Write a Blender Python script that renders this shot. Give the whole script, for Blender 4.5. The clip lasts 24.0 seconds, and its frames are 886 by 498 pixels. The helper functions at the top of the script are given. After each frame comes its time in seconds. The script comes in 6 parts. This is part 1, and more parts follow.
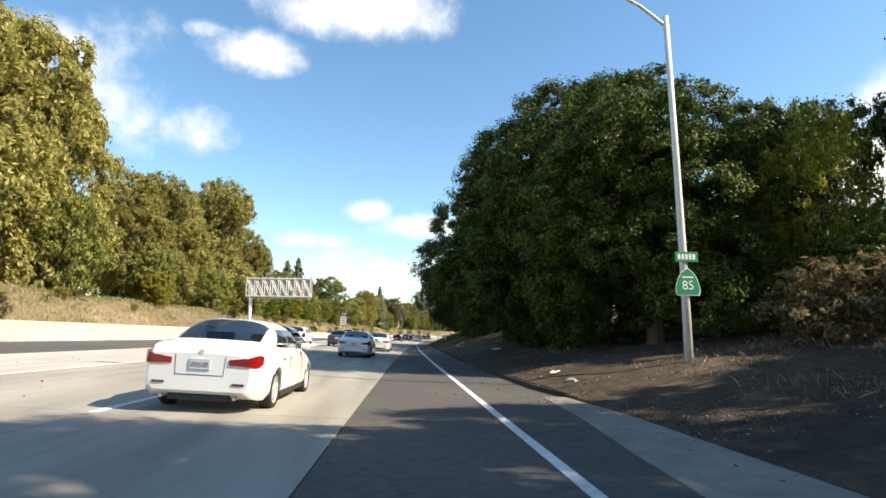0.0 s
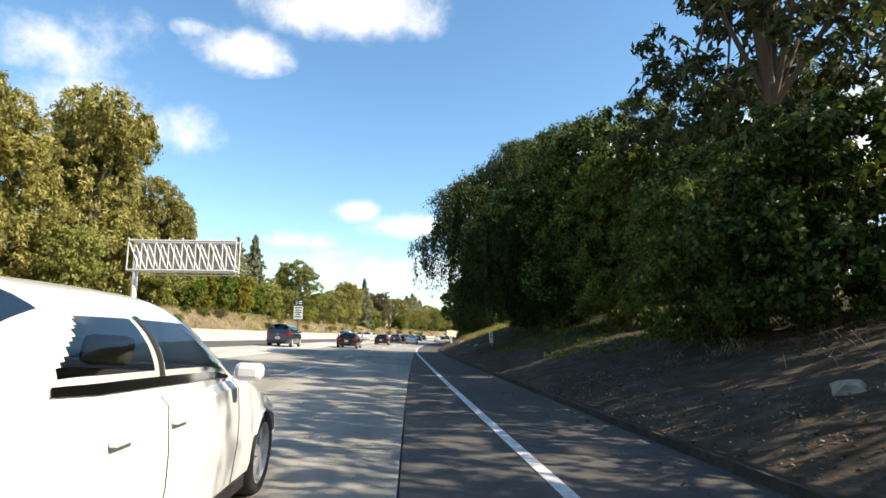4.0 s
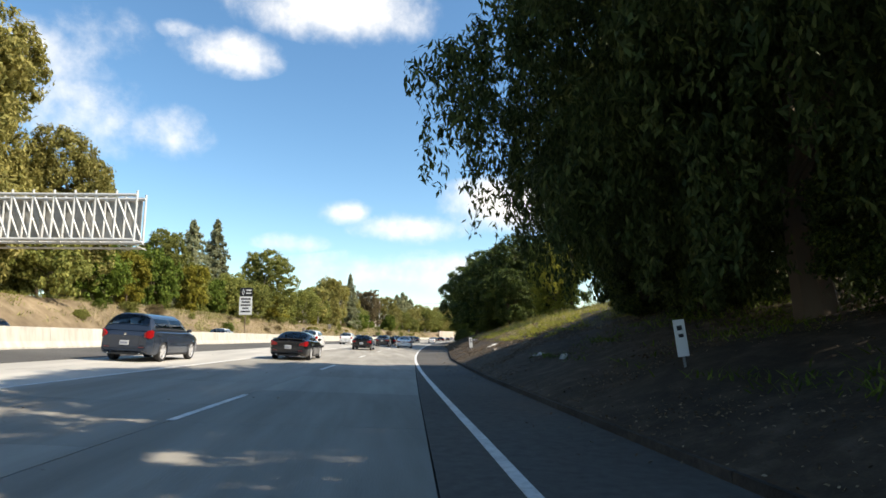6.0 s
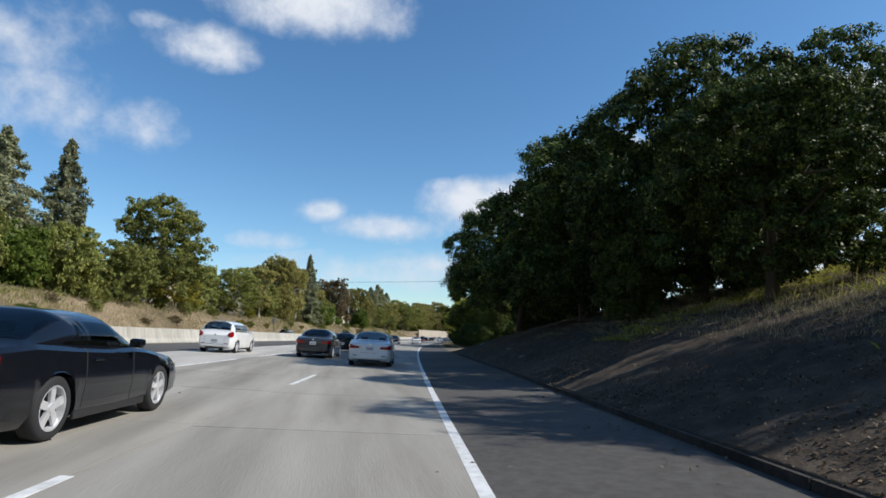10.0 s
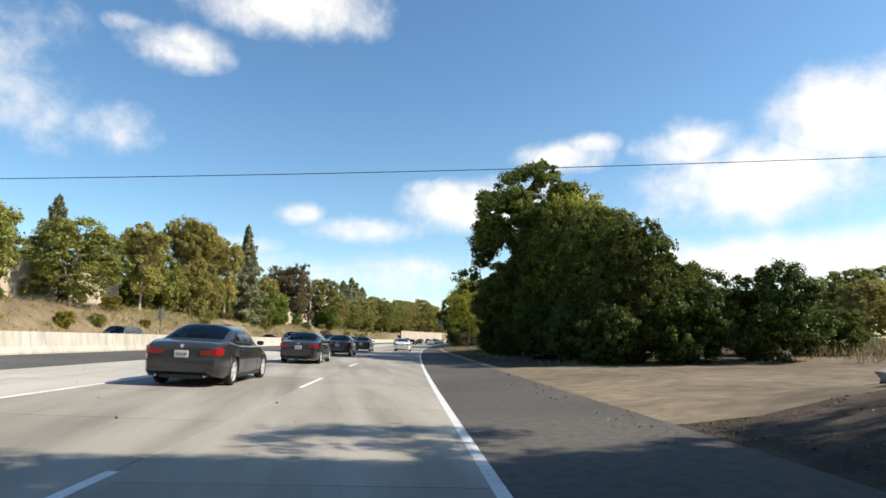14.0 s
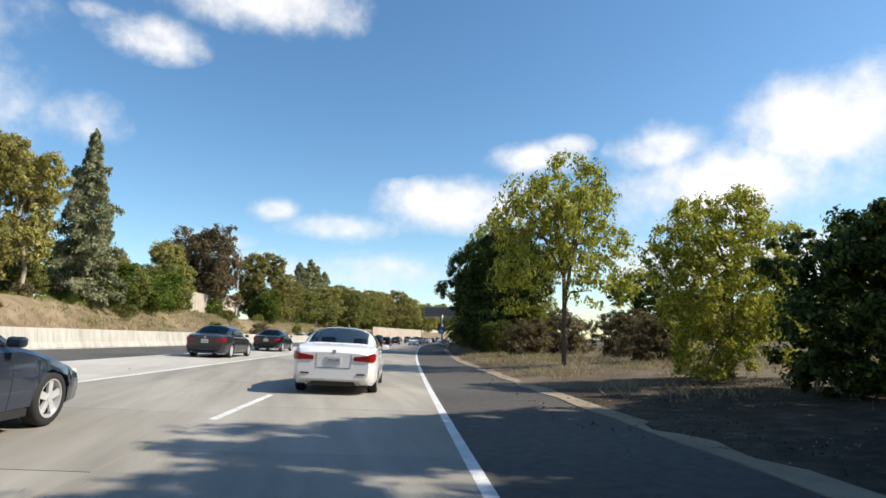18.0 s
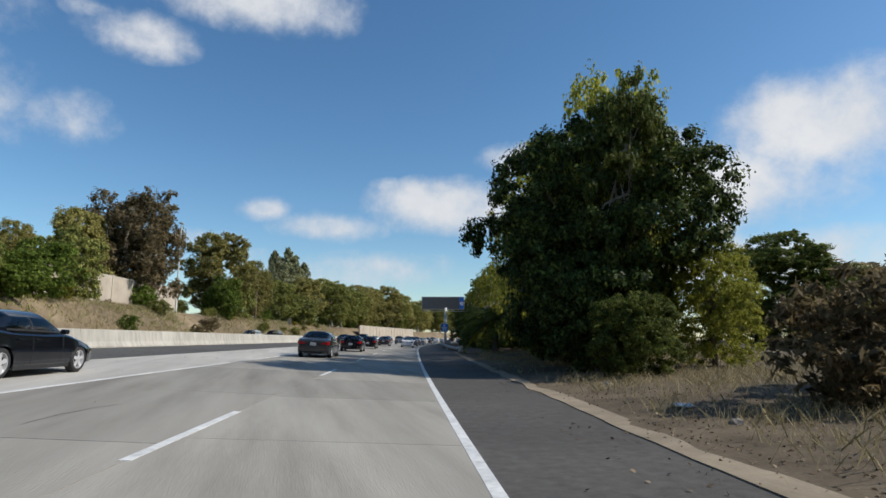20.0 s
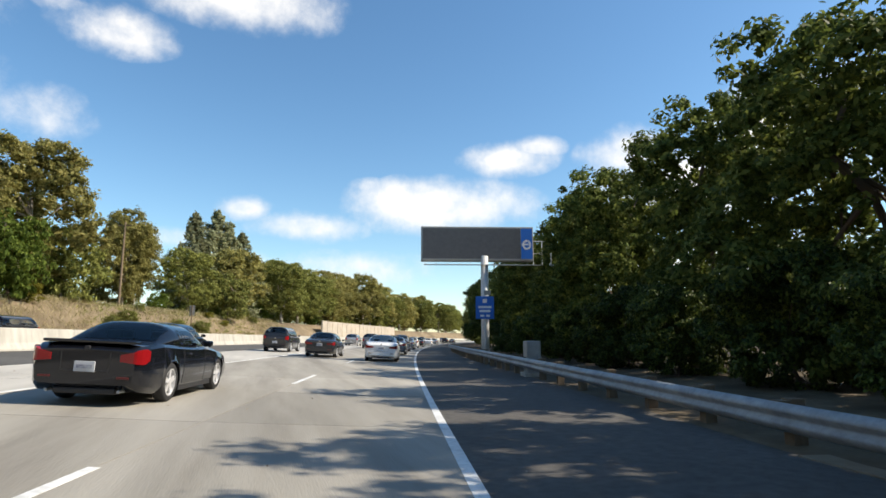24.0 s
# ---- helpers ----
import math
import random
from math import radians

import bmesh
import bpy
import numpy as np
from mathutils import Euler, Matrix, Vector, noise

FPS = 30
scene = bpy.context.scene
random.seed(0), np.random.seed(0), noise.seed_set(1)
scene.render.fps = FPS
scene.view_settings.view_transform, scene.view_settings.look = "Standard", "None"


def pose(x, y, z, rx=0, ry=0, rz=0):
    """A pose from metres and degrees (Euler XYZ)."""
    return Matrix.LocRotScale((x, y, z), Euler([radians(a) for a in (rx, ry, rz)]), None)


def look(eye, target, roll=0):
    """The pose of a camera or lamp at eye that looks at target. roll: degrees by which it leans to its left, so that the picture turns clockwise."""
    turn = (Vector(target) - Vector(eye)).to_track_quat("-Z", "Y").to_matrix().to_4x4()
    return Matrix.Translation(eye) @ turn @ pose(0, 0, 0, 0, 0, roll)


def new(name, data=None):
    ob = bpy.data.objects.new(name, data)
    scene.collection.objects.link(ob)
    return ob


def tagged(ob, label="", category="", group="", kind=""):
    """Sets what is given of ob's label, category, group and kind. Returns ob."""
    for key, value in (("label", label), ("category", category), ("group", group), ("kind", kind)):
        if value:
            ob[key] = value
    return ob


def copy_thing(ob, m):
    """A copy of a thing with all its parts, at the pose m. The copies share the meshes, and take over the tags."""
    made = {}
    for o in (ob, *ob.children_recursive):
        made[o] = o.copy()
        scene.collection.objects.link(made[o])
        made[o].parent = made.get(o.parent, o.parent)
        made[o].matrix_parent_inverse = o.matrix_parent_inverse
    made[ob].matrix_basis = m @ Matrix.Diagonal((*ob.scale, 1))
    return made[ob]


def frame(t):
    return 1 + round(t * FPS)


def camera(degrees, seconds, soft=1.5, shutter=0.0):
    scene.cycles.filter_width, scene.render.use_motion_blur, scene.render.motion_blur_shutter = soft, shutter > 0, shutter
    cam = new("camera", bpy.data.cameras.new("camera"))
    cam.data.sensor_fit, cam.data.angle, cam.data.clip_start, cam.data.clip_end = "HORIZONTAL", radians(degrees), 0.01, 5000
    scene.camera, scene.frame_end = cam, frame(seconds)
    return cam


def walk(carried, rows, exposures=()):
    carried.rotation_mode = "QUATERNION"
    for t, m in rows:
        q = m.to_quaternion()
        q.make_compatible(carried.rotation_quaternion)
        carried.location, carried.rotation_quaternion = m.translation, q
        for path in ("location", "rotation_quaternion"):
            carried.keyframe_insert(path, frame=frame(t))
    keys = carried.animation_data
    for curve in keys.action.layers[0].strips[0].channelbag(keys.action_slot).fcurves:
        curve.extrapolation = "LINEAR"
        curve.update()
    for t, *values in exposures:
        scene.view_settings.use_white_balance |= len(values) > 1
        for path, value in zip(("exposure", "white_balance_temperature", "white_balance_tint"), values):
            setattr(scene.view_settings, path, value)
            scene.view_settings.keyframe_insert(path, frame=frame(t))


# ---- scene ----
cam = camera(75.0, 24.0, soft=1.6)
PATH = [
    (0, (0.115, 2.360, 1.25), (0.295, 4.329, 1.551), 0.7),
    (0.5, (0.219, 7.910, 1.25), (0.407, 9.878, 1.549), 0.7),
    (1, (0.332, 13.450, 1.25), (0.528, 15.418, 1.547), 1.0),
    (1.5, (0.456, 19.010, 1.25), (0.656, 20.979, 1.542), 1.2),
    (2, (0.592, 24.580, 1.25), (0.795, 26.549, 1.536), 1.5),
    (2.5, (0.741, 30.170, 1.25), (0.948, 32.138, 1.543), 1.1),
    (3, (0.905, 35.780, 1.25), (1.114, 37.746, 1.549), 0.7),
    (3.5, (1.086, 41.410, 1.25), (1.299, 43.376, 1.551), 0.6),
    (5.5, (2.003, 64.010, 1.25), (2.243, 65.972, 1.557), -0.0),
    (6, (2.290, 69.710, 1.25), (2.543, 71.670, 1.557), -0.0),
    (6.5, (2.621, 75.460, 1.25), (2.886, 77.418, 1.557), 0.0),
    (7, (2.962, 81.280, 1.25), (3.235, 83.238, 1.555), 0.1),
    (7.5, (3.318, 87.180, 1.25), (3.601, 89.136, 1.558), 0.0),
    (8, (3.695, 93.170, 1.25), (3.984, 95.125, 1.559), -0.0),
    (8.5, (4.115, 99.230, 1.25), (4.416, 101.183, 1.557), 0.1),
    (9, (4.577, 105.370, 1.25), (4.889, 107.321, 1.558), 0.1),
    (9.5, (5.079, 111.560, 1.25), (5.401, 113.510, 1.557), 0.3),
    (10, (5.622, 117.800, 1.25), (5.955, 119.748, 1.557), 0.5),
    (10.5, (6.207, 124.090, 1.25), (6.551, 126.036, 1.558), 0.2),
    (12.5, (8.921, 149.440, 1.25), (9.303, 151.379, 1.561), -0.3),
    (13, (9.693, 155.840, 1.25), (10.082, 157.777, 1.562), -0.4),
    (13.5, (10.504, 162.290, 1.25), (10.900, 164.225, 1.562), -0.4),
    (14, (11.353, 168.790, 1.25), (11.755, 170.724, 1.564), -0.4),
    (14.5, (12.242, 175.350, 1.25), (12.654, 177.282, 1.563), -0.2),
    (15, (13.168, 181.950, 1.25), (13.591, 183.879, 1.564), -0.2),
    (15.5, (14.133, 188.600, 1.25), (14.567, 190.527, 1.565), -0.4),
    (16, (15.133, 195.280, 1.25), (15.581, 197.204, 1.562), -0.3),
    (16.5, (16.171, 202.000, 1.25), (16.629, 203.922, 1.561), -0.2),
    (17, (17.242, 208.740, 1.25), (17.714, 210.658, 1.562), -0.0),
    (17.5, (18.347, 215.490, 1.25), (18.826, 217.407, 1.559), -0.0),
    (19.5, (23.074, 242.540, 1.25), (23.583, 244.449, 1.561), 0.0),
    (20, (24.336, 249.290, 1.25), (24.852, 251.197, 1.559), -0.0),
    (20.5, (25.635, 256.040, 1.25), (26.161, 257.945, 1.558), 0.0),
    (21, (26.968, 262.770, 1.25), (27.508, 264.670, 1.561), -0.1),
    (21.5, (28.337, 269.490, 1.25), (28.886, 271.388, 1.559), -0.1),
    (22, (29.744, 276.210, 1.25), (30.302, 278.105, 1.561), 0.1),
    (22.5, (31.184, 282.910, 1.25), (31.747, 284.804, 1.560), -0.0),
    (23, (32.662, 289.610, 1.25), (33.232, 291.502, 1.560), -0.1),
    (23.5, (34.176, 296.310, 1.25), (34.749, 298.201, 1.561), -0.0),
    (24, (35.723, 303.010, 1.25), (36.302, 304.899, 1.560), -0.1),
]
EXPOSURES = [(0, 0.97, 7500), (1, 0.76, 7050), (3, 1.02, 7350), (6, 0.75, 7150), (8, 0.38, 6650), (9, 0.1, 6200), (10, 0.05, 6150), (13, 0.7, 6850), (14, 0.52, 7050), (15, 0.0, 6150),
             (16, 0.1, 6350), (17, 0.58, 6900), (20, -0.12, 6350), (21, -0.18, 6400), (22, 0.35, 6750), (23, 0.5, 7000), (24, 0.52, 6950)]
walk(cam, [(t, look(eye, target, roll)) for t, eye, target, roll in PATH], [(t, stops, kelvin, 10) for t, stops, kelvin in EXPOSURES])

# ---- sky, sun, exposure ----
SUN_AZ, SUN_EL = 110.0, 40.0  # degrees clockwise from the road's first heading, and up
scene.view_settings.exposure = 0.0
world = bpy.data.worlds.new("sky")
scene.world = world
world.use_nodes = True
wt = world.node_tree
wt.nodes.clear()


def wnode(kind, **values):
    n = wt.nodes.new(kind)
    for k, v in values.items():
        n.inputs[k].default_value = v
    return n


def wmath(op, a, b=None, clamp=False):
    n = wt.nodes.new("ShaderNodeMath")
    n.operation, n.use_clamp = op, clamp
    for i, v in enumerate((a, b)):
        if v is None:
            continue
        if isinstance(v, (int, float)):
            n.inputs[i].default_value = v
        else:
            wt.links.new(v, n.inputs[i])
    return n.outputs[0]


sky = wt.nodes.new("ShaderNodeTexSky")
sky.sky_type, sky.sun_disc = "NISHITA", False
sky.sun_elevation, sky.sun_rotation = radians(SUN_EL), radians(SUN_AZ)
sky.air_density, sky.dust_density, sky.ozone_density = 1.0, 0.4, 2.5
way = wt.nodes.new("ShaderNodeTexCoord")
warp = wt.nodes.new("ShaderNodeTexNoise")
warp.inputs["Scale"].default_value, warp.inputs["Detail"].default_value = 11.0, 8.0
warp.inputs["Roughness"].default_value = 0.62
wt.links.new(way.outputs["Generated"], warp.inputs["Vector"])
fine = wt.nodes.new("ShaderNodeTexNoise")
fine.inputs["Scale"].default_value, fine.inputs["Detail"].default_value = 6.0, 6.0
wt.links.new(way.outputs["Generated"], fine.inputs["Vector"])
# cumulus clouds: azimuth (right of the first heading), elevation, half width, half height (degrees), thickness
CLOUDS = [
    (-14.2, 26.0, 3.9, 1.8, 1.05), (-17.6, 27.0, 2.4, 0.9, 0.6), (-27.0, 18.8, 7.5, 3.2, 0.55), (-30.0, 22.5, 6.0, 2.5, 0.5), (-19.5, 18.4, 3.6, 2.2, 0.6), (-25.0, 25.2, 3.2, 2.4, 0.42),
    (-2.4, 12.3, 2.4, 1.1, 0.85), (3.8, 10.9, 4.8, 1.4, 0.9), (9.7, 15.0, 2.0, 0.8, 0.45), (16.6, 13.2, 8.4, 2.4, 1.05), (14.0, 14.6, 3.5, 1.4, 0.9),
    (23.7, 17.6, 4.0, 1.5, 1.0), (26.5, 18.6, 2.5, 1.0, 0.9), (41.0, 13.5, 9.0, 3.6, 1.15), (49.5, 17.7, 6.5, 4.2, 1.2), (35.6, 17.5, 4.0, 2.2, 1.0), (41.0, 6.6, 15.0, 2.6, 0.95),
    (5.0, 6.6, 14.0, 1.8, 0.62), (-4.2, 31.0, 8.0, 2.6, 1.05), (-7.5, 9.2, 3.2, 0.9, 0.5), (68.0, 17.0, 14.0, 5.0, 0.9), (-55.0, 24.0, 14.0, 5.0, 0.6), (120.0, 30.0, 16.0, 6.0, 0.8), (-110.0, 26.0, 18.0, 6.0, 0.8),
]
density = None
for az, el, w, h, thick in CLOUDS:
    a, e = radians(az), radians(el)
    c = Vector((math.sin(a) * math.cos(e), math.cos(a) * math.cos(e), math.sin(e)))
    r = Vector((math.cos(a), -math.sin(a), 0))
    u = r.cross(c)
    m = Matrix((r, u, -r.cross(u) * -1)).transposed()
    at = wt.nodes.new("ShaderNodeMapping")
    at.vector_type = "TEXTURE"
    at.inputs["Location"].default_value = c
    at.inputs["Rotation"].default_value = m.to_euler()
    at.inputs["Scale"].default_value = (radians(w), radians(h), 0.5)
    wt.links.new(way.outputs["Generated"], at.inputs["Vector"])
    far = wt.nodes.new("ShaderNodeVectorMath")
    far.operation = "LENGTH"
    wt.links.new(at.outputs[0], far.inputs[0])
    near = wmath("MULTIPLY", wmath("SUBTRACT", 1.45, far.outputs["Value"], clamp=True), thick)
    density = near if density is None else wmath("MAXIMUM", density, near)
rough = wmath("ADD", density, wmath("MULTIPLY", wmath("SUBTRACT", warp.outputs["Fac"], 0.5), 2.0))
cover = wt.nodes.new("ShaderNodeMapRange")
cover.interpolation_type = "SMOOTHSTEP"
cover.inputs["From Min"].default_value, cover.inputs["From Max"].default_value = 0.08, 1.25
cover.inputs["To Max"].default_value = 0.97
wt.links.new(wmath("MULTIPLY", rough, wmath("MULTIPLY", density, 6.0, clamp=True)), cover.inputs["Value"])
tone = wt.nodes.new("ShaderNodeMixRGB")
tone.inputs[1].default_value, tone.inputs[2].default_value = (6.0, 6.4, 7.0, 1), (8.7, 8.6, 8.5, 1)
wt.links.new(wmath("MULTIPLY", fine.outputs["Fac"], rough, clamp=True), tone.inputs[0])
mixed = wt.nodes.new("ShaderNodeMixRGB")
wt.links.new(cover.outputs[0], mixed.inputs[0])
vivid = wt.nodes.new("ShaderNodeHueSaturation")
vivid.inputs["Saturation"].default_value, vivid.inputs["Value"].default_value = 1.18, 1.32
wt.links.new(sky.outputs[0], vivid.inputs["Color"])
cool = wt.nodes.new("ShaderNodeMixRGB")
cool.blend_type, cool.inputs[0].default_value, cool.inputs[2].default_value = "MULTIPLY", 1.0, (1.0, 1.04, 1.0, 1)
wt.links.new(vivid.outputs[0], cool.inputs[1])
wt.links.new(cool.outputs[0], mixed.inputs[1])
wt.links.new(tone.outputs[0], mixed.inputs[2])
shine = wt.nodes.new("ShaderNodeBackground")
shine.inputs["Strength"].default_value = 0.105
wt.links.new(mixed.outputs[0], shine.inputs["Color"])
wt.links.new(shine.outputs[0], wt.nodes.new("ShaderNodeOutputWorld").inputs["Surface"])

lamp = bpy.data.lights.new("sun", "SUN")
lamp.energy, lamp.angle, lamp.color = 5.0, radians(0.55), (1.0, 0.93, 0.82)
sun_at = Vector((math.sin(radians(SUN_AZ)) * math.cos(radians(SUN_EL)), math.cos(radians(SUN_AZ)) * math.cos(radians(SUN_EL)), math.sin(radians(SUN_EL))))
new("sun", lamp).matrix_world = look(sun_at * 300, (0, 0, 0))


# ---- materials ----
def material(name, color, rough=0.8, metal=0.0, spec=0.5):
    m = bpy.data.materials.new(name)
    m.use_nodes = True
    b = m.node_tree.nodes["Principled BSDF"]
    b.inputs["Base Color"].default_value = (*color, 1)
    b.inputs["Roughness"].default_value, b.inputs["Metallic"].default_value = rough, metal
    b.inputs["Specular IOR Level"].default_value = spec
    return m


def grained(name, stops, scale=1.0, rough=0.85, bump=0.0, bump_scale=40.0, detail=8.0, second=None, random_amount=0.0, stretch=(1, 1, 1), spec=0.3, metal=0.0, where="Object"):
    """A surface whose colour runs through the stops by noise, with a second, larger stain noise, fine relief and a shift from piece to piece."""
    m = material(name, stops[0][1], rough, metal, spec)
    t = m.node_tree
    b = t.nodes["Principled BSDF"]
    tc = t.nodes.new("ShaderNodeTexCoord")
    mp = t.nodes.new("ShaderNodeMapping")
    mp.inputs["Scale"].default_value = stretch
    t.links.new(tc.outputs[where], mp.inputs["Vector"])
    n = t.nodes.new("ShaderNodeTexNoise")
    n.inputs["Scale"].default_value, n.inputs["Detail"].default_value, n.inputs["Roughness"].default_value = scale, detail, 0.65
    t.links.new(mp.outputs[0], n.inputs["Vector"])
    ramp = t.nodes.new("ShaderNodeValToRGB")
    while len(ramp.color_ramp.elements) < len(stops):
        ramp.color_ramp.elements.new(0.5)
    for el, (p, c) in zip(ramp.color_ramp.elements, stops):
        el.position, el.color = p, (*c, 1)
    t.links.new(n.outputs["Fac"], ramp.inputs[0])
    out = ramp.outputs[0]
    if second:
        s2, lo, hi, amount = second
        n2 = t.nodes.new("ShaderNodeTexNoise")
        n2.inputs["Scale"].default_value, n2.inputs["Detail"].default_value = s2, 5.0
        t.links.new(mp.outputs[0], n2.inputs["Vector"])
        mr = t.nodes.new("ShaderNodeMapRange")
        mr.inputs["From Min"].default_value, mr.inputs["From Max"].default_value = 0.35, 0.65
        mr.inputs["To Min"].default_value, mr.inputs["To Max"].default_value = lo, hi
        t.links.new(n2.outputs["Fac"], mr.inputs["Value"])
        mul = t.nodes.new("ShaderNodeMixRGB")
        mul.blend_type, mul.inputs[0].default_value = "MULTIPLY", amount
        t.links.new(out, mul.inputs[1])
        t.links.new(mr.outputs[0], mul.inputs[2])
        out = mul.outputs[0]
    if random_amount:
        info = t.nodes.new("ShaderNodeObjectInfo")
        mr = t.nodes.new("ShaderNodeMapRange")
        mr.inputs["To Min"].default_value, mr.inputs["To Max"].default_value = 1 - random_amount, 1 + random_amount * 0.5
        t.links.new(info.outputs["Random"], mr.inputs["Value"])
        mul = t.nodes.new("ShaderNodeMixRGB")
        mul.blend_type, mul.inputs[0].default_value = "MULTIPLY", 1.0
        t.links.new(out, mul.inputs[1])
        t.links.new(mr.outputs[0], mul.inputs[2])
        out = mul.outputs[0]
    t.links.new(out, b.inputs["Base Color"])
    if bump:
        n3 = t.nodes.new("ShaderNodeTexNoise")
        n3.inputs["Scale"].default_value, n3.inputs["Detail"].default_value = bump_scale, 6.0
        t.links.new(mp.outputs[0], n3.inputs["Vector"])
        bp = t.nodes.new("ShaderNodeBump")
        bp.inputs["Strength"].default_value, bp.inputs["Distance"].default_value = bump, 0.02
        t.links.new(n3.outputs["Fac"], bp.inputs["Height"])
        t.links.new(bp.outputs[0], b.inputs["Normal"])
    return m


def leafy(name, dark, mid, light, gloss=0.6, glow=0.45):
    """Leaves: each its own shade; light passes through them."""
    m = bpy.data.materials.new(name)
    m.use_nodes = True
    t = m.node_tree
    b = t.nodes["Principled BSDF"]
    geo = t.nodes.new("ShaderNodeNewGeometry")
    ramp = t.nodes.new("ShaderNodeValToRGB")
    ramp.color_ramp.elements.new(0.5)
    for el, (p, c) in zip(ramp.color_ramp.elements, ((0.0, dark), (0.55, mid), (1.0, light))):
        el.position, el.color = p, (*c, 1)
    t.links.new(geo.outputs["Random Per Island"], ramp.inputs[0])
    info = t.nodes.new("ShaderNodeObjectInfo")
    hue = t.nodes.new("ShaderNodeHueSaturation")
    mr = t.nodes.new("ShaderNodeMapRange")
    mr.inputs["To Min"].default_value, mr.inputs["To Max"].default_value = 0.8, 1.2
    t.links.new(info.outputs["Random"], mr.inputs["Value"])
    t.links.new(mr.outputs[0], hue.inputs["Value"])
    t.links.new(ramp.outputs[0], hue.inputs["Color"])
    t.links.new(hue.outputs[0], b.inputs["Base Color"])
    b.inputs["Roughness"].default_value = gloss
    b.inputs["Specular IOR Level"].default_value = 0.12
    tr = t.nodes.new("ShaderNodeBsdfTranslucent")
    t.links.new(hue.outputs[0], tr.inputs["Color"])
    mix = t.nodes.new("ShaderNodeMixShader")
    mix.inputs[0].default_value = glow
    t.links.new(b.outputs[0], mix.inputs[1])
    t.links.new(tr.outputs[0], mix.inputs[2])
    t.links.new(mix.outputs[0], t.nodes["Material Output"].inputs["Surface"])
    return m


def clear_glass(name, tint):
    """A thin tinted pane: clear through, glossy towards grazing."""
    m = bpy.data.materials.new(name)
    m.use_nodes = True
    t = m.node_tree
    t.nodes.remove(t.nodes["Principled BSDF"])
    see = t.nodes.new("ShaderNodeBsdfTransparent")
    see.inputs["Color"].default_value = (*tint, 1)
    shiny = t.nodes.new("ShaderNodeBsdfGlossy")
    shiny.inputs["Roughness"].default_value = 0.03
    fres = t.nodes.new("ShaderNodeFresnel")
    fres.inputs["IOR"].default_value = 1.5
    mix = t.nodes.new("ShaderNodeMixShader")
    t.links.new(fres.outputs[0], mix.inputs[0])
    t.links.new(see.outputs[0], mix.inputs[1])
    t.links.new(shiny.outputs[0], mix.inputs[2])
    t.links.new(mix.outputs[0], t.nodes["Material Output"].inputs["Surface"])
    return m


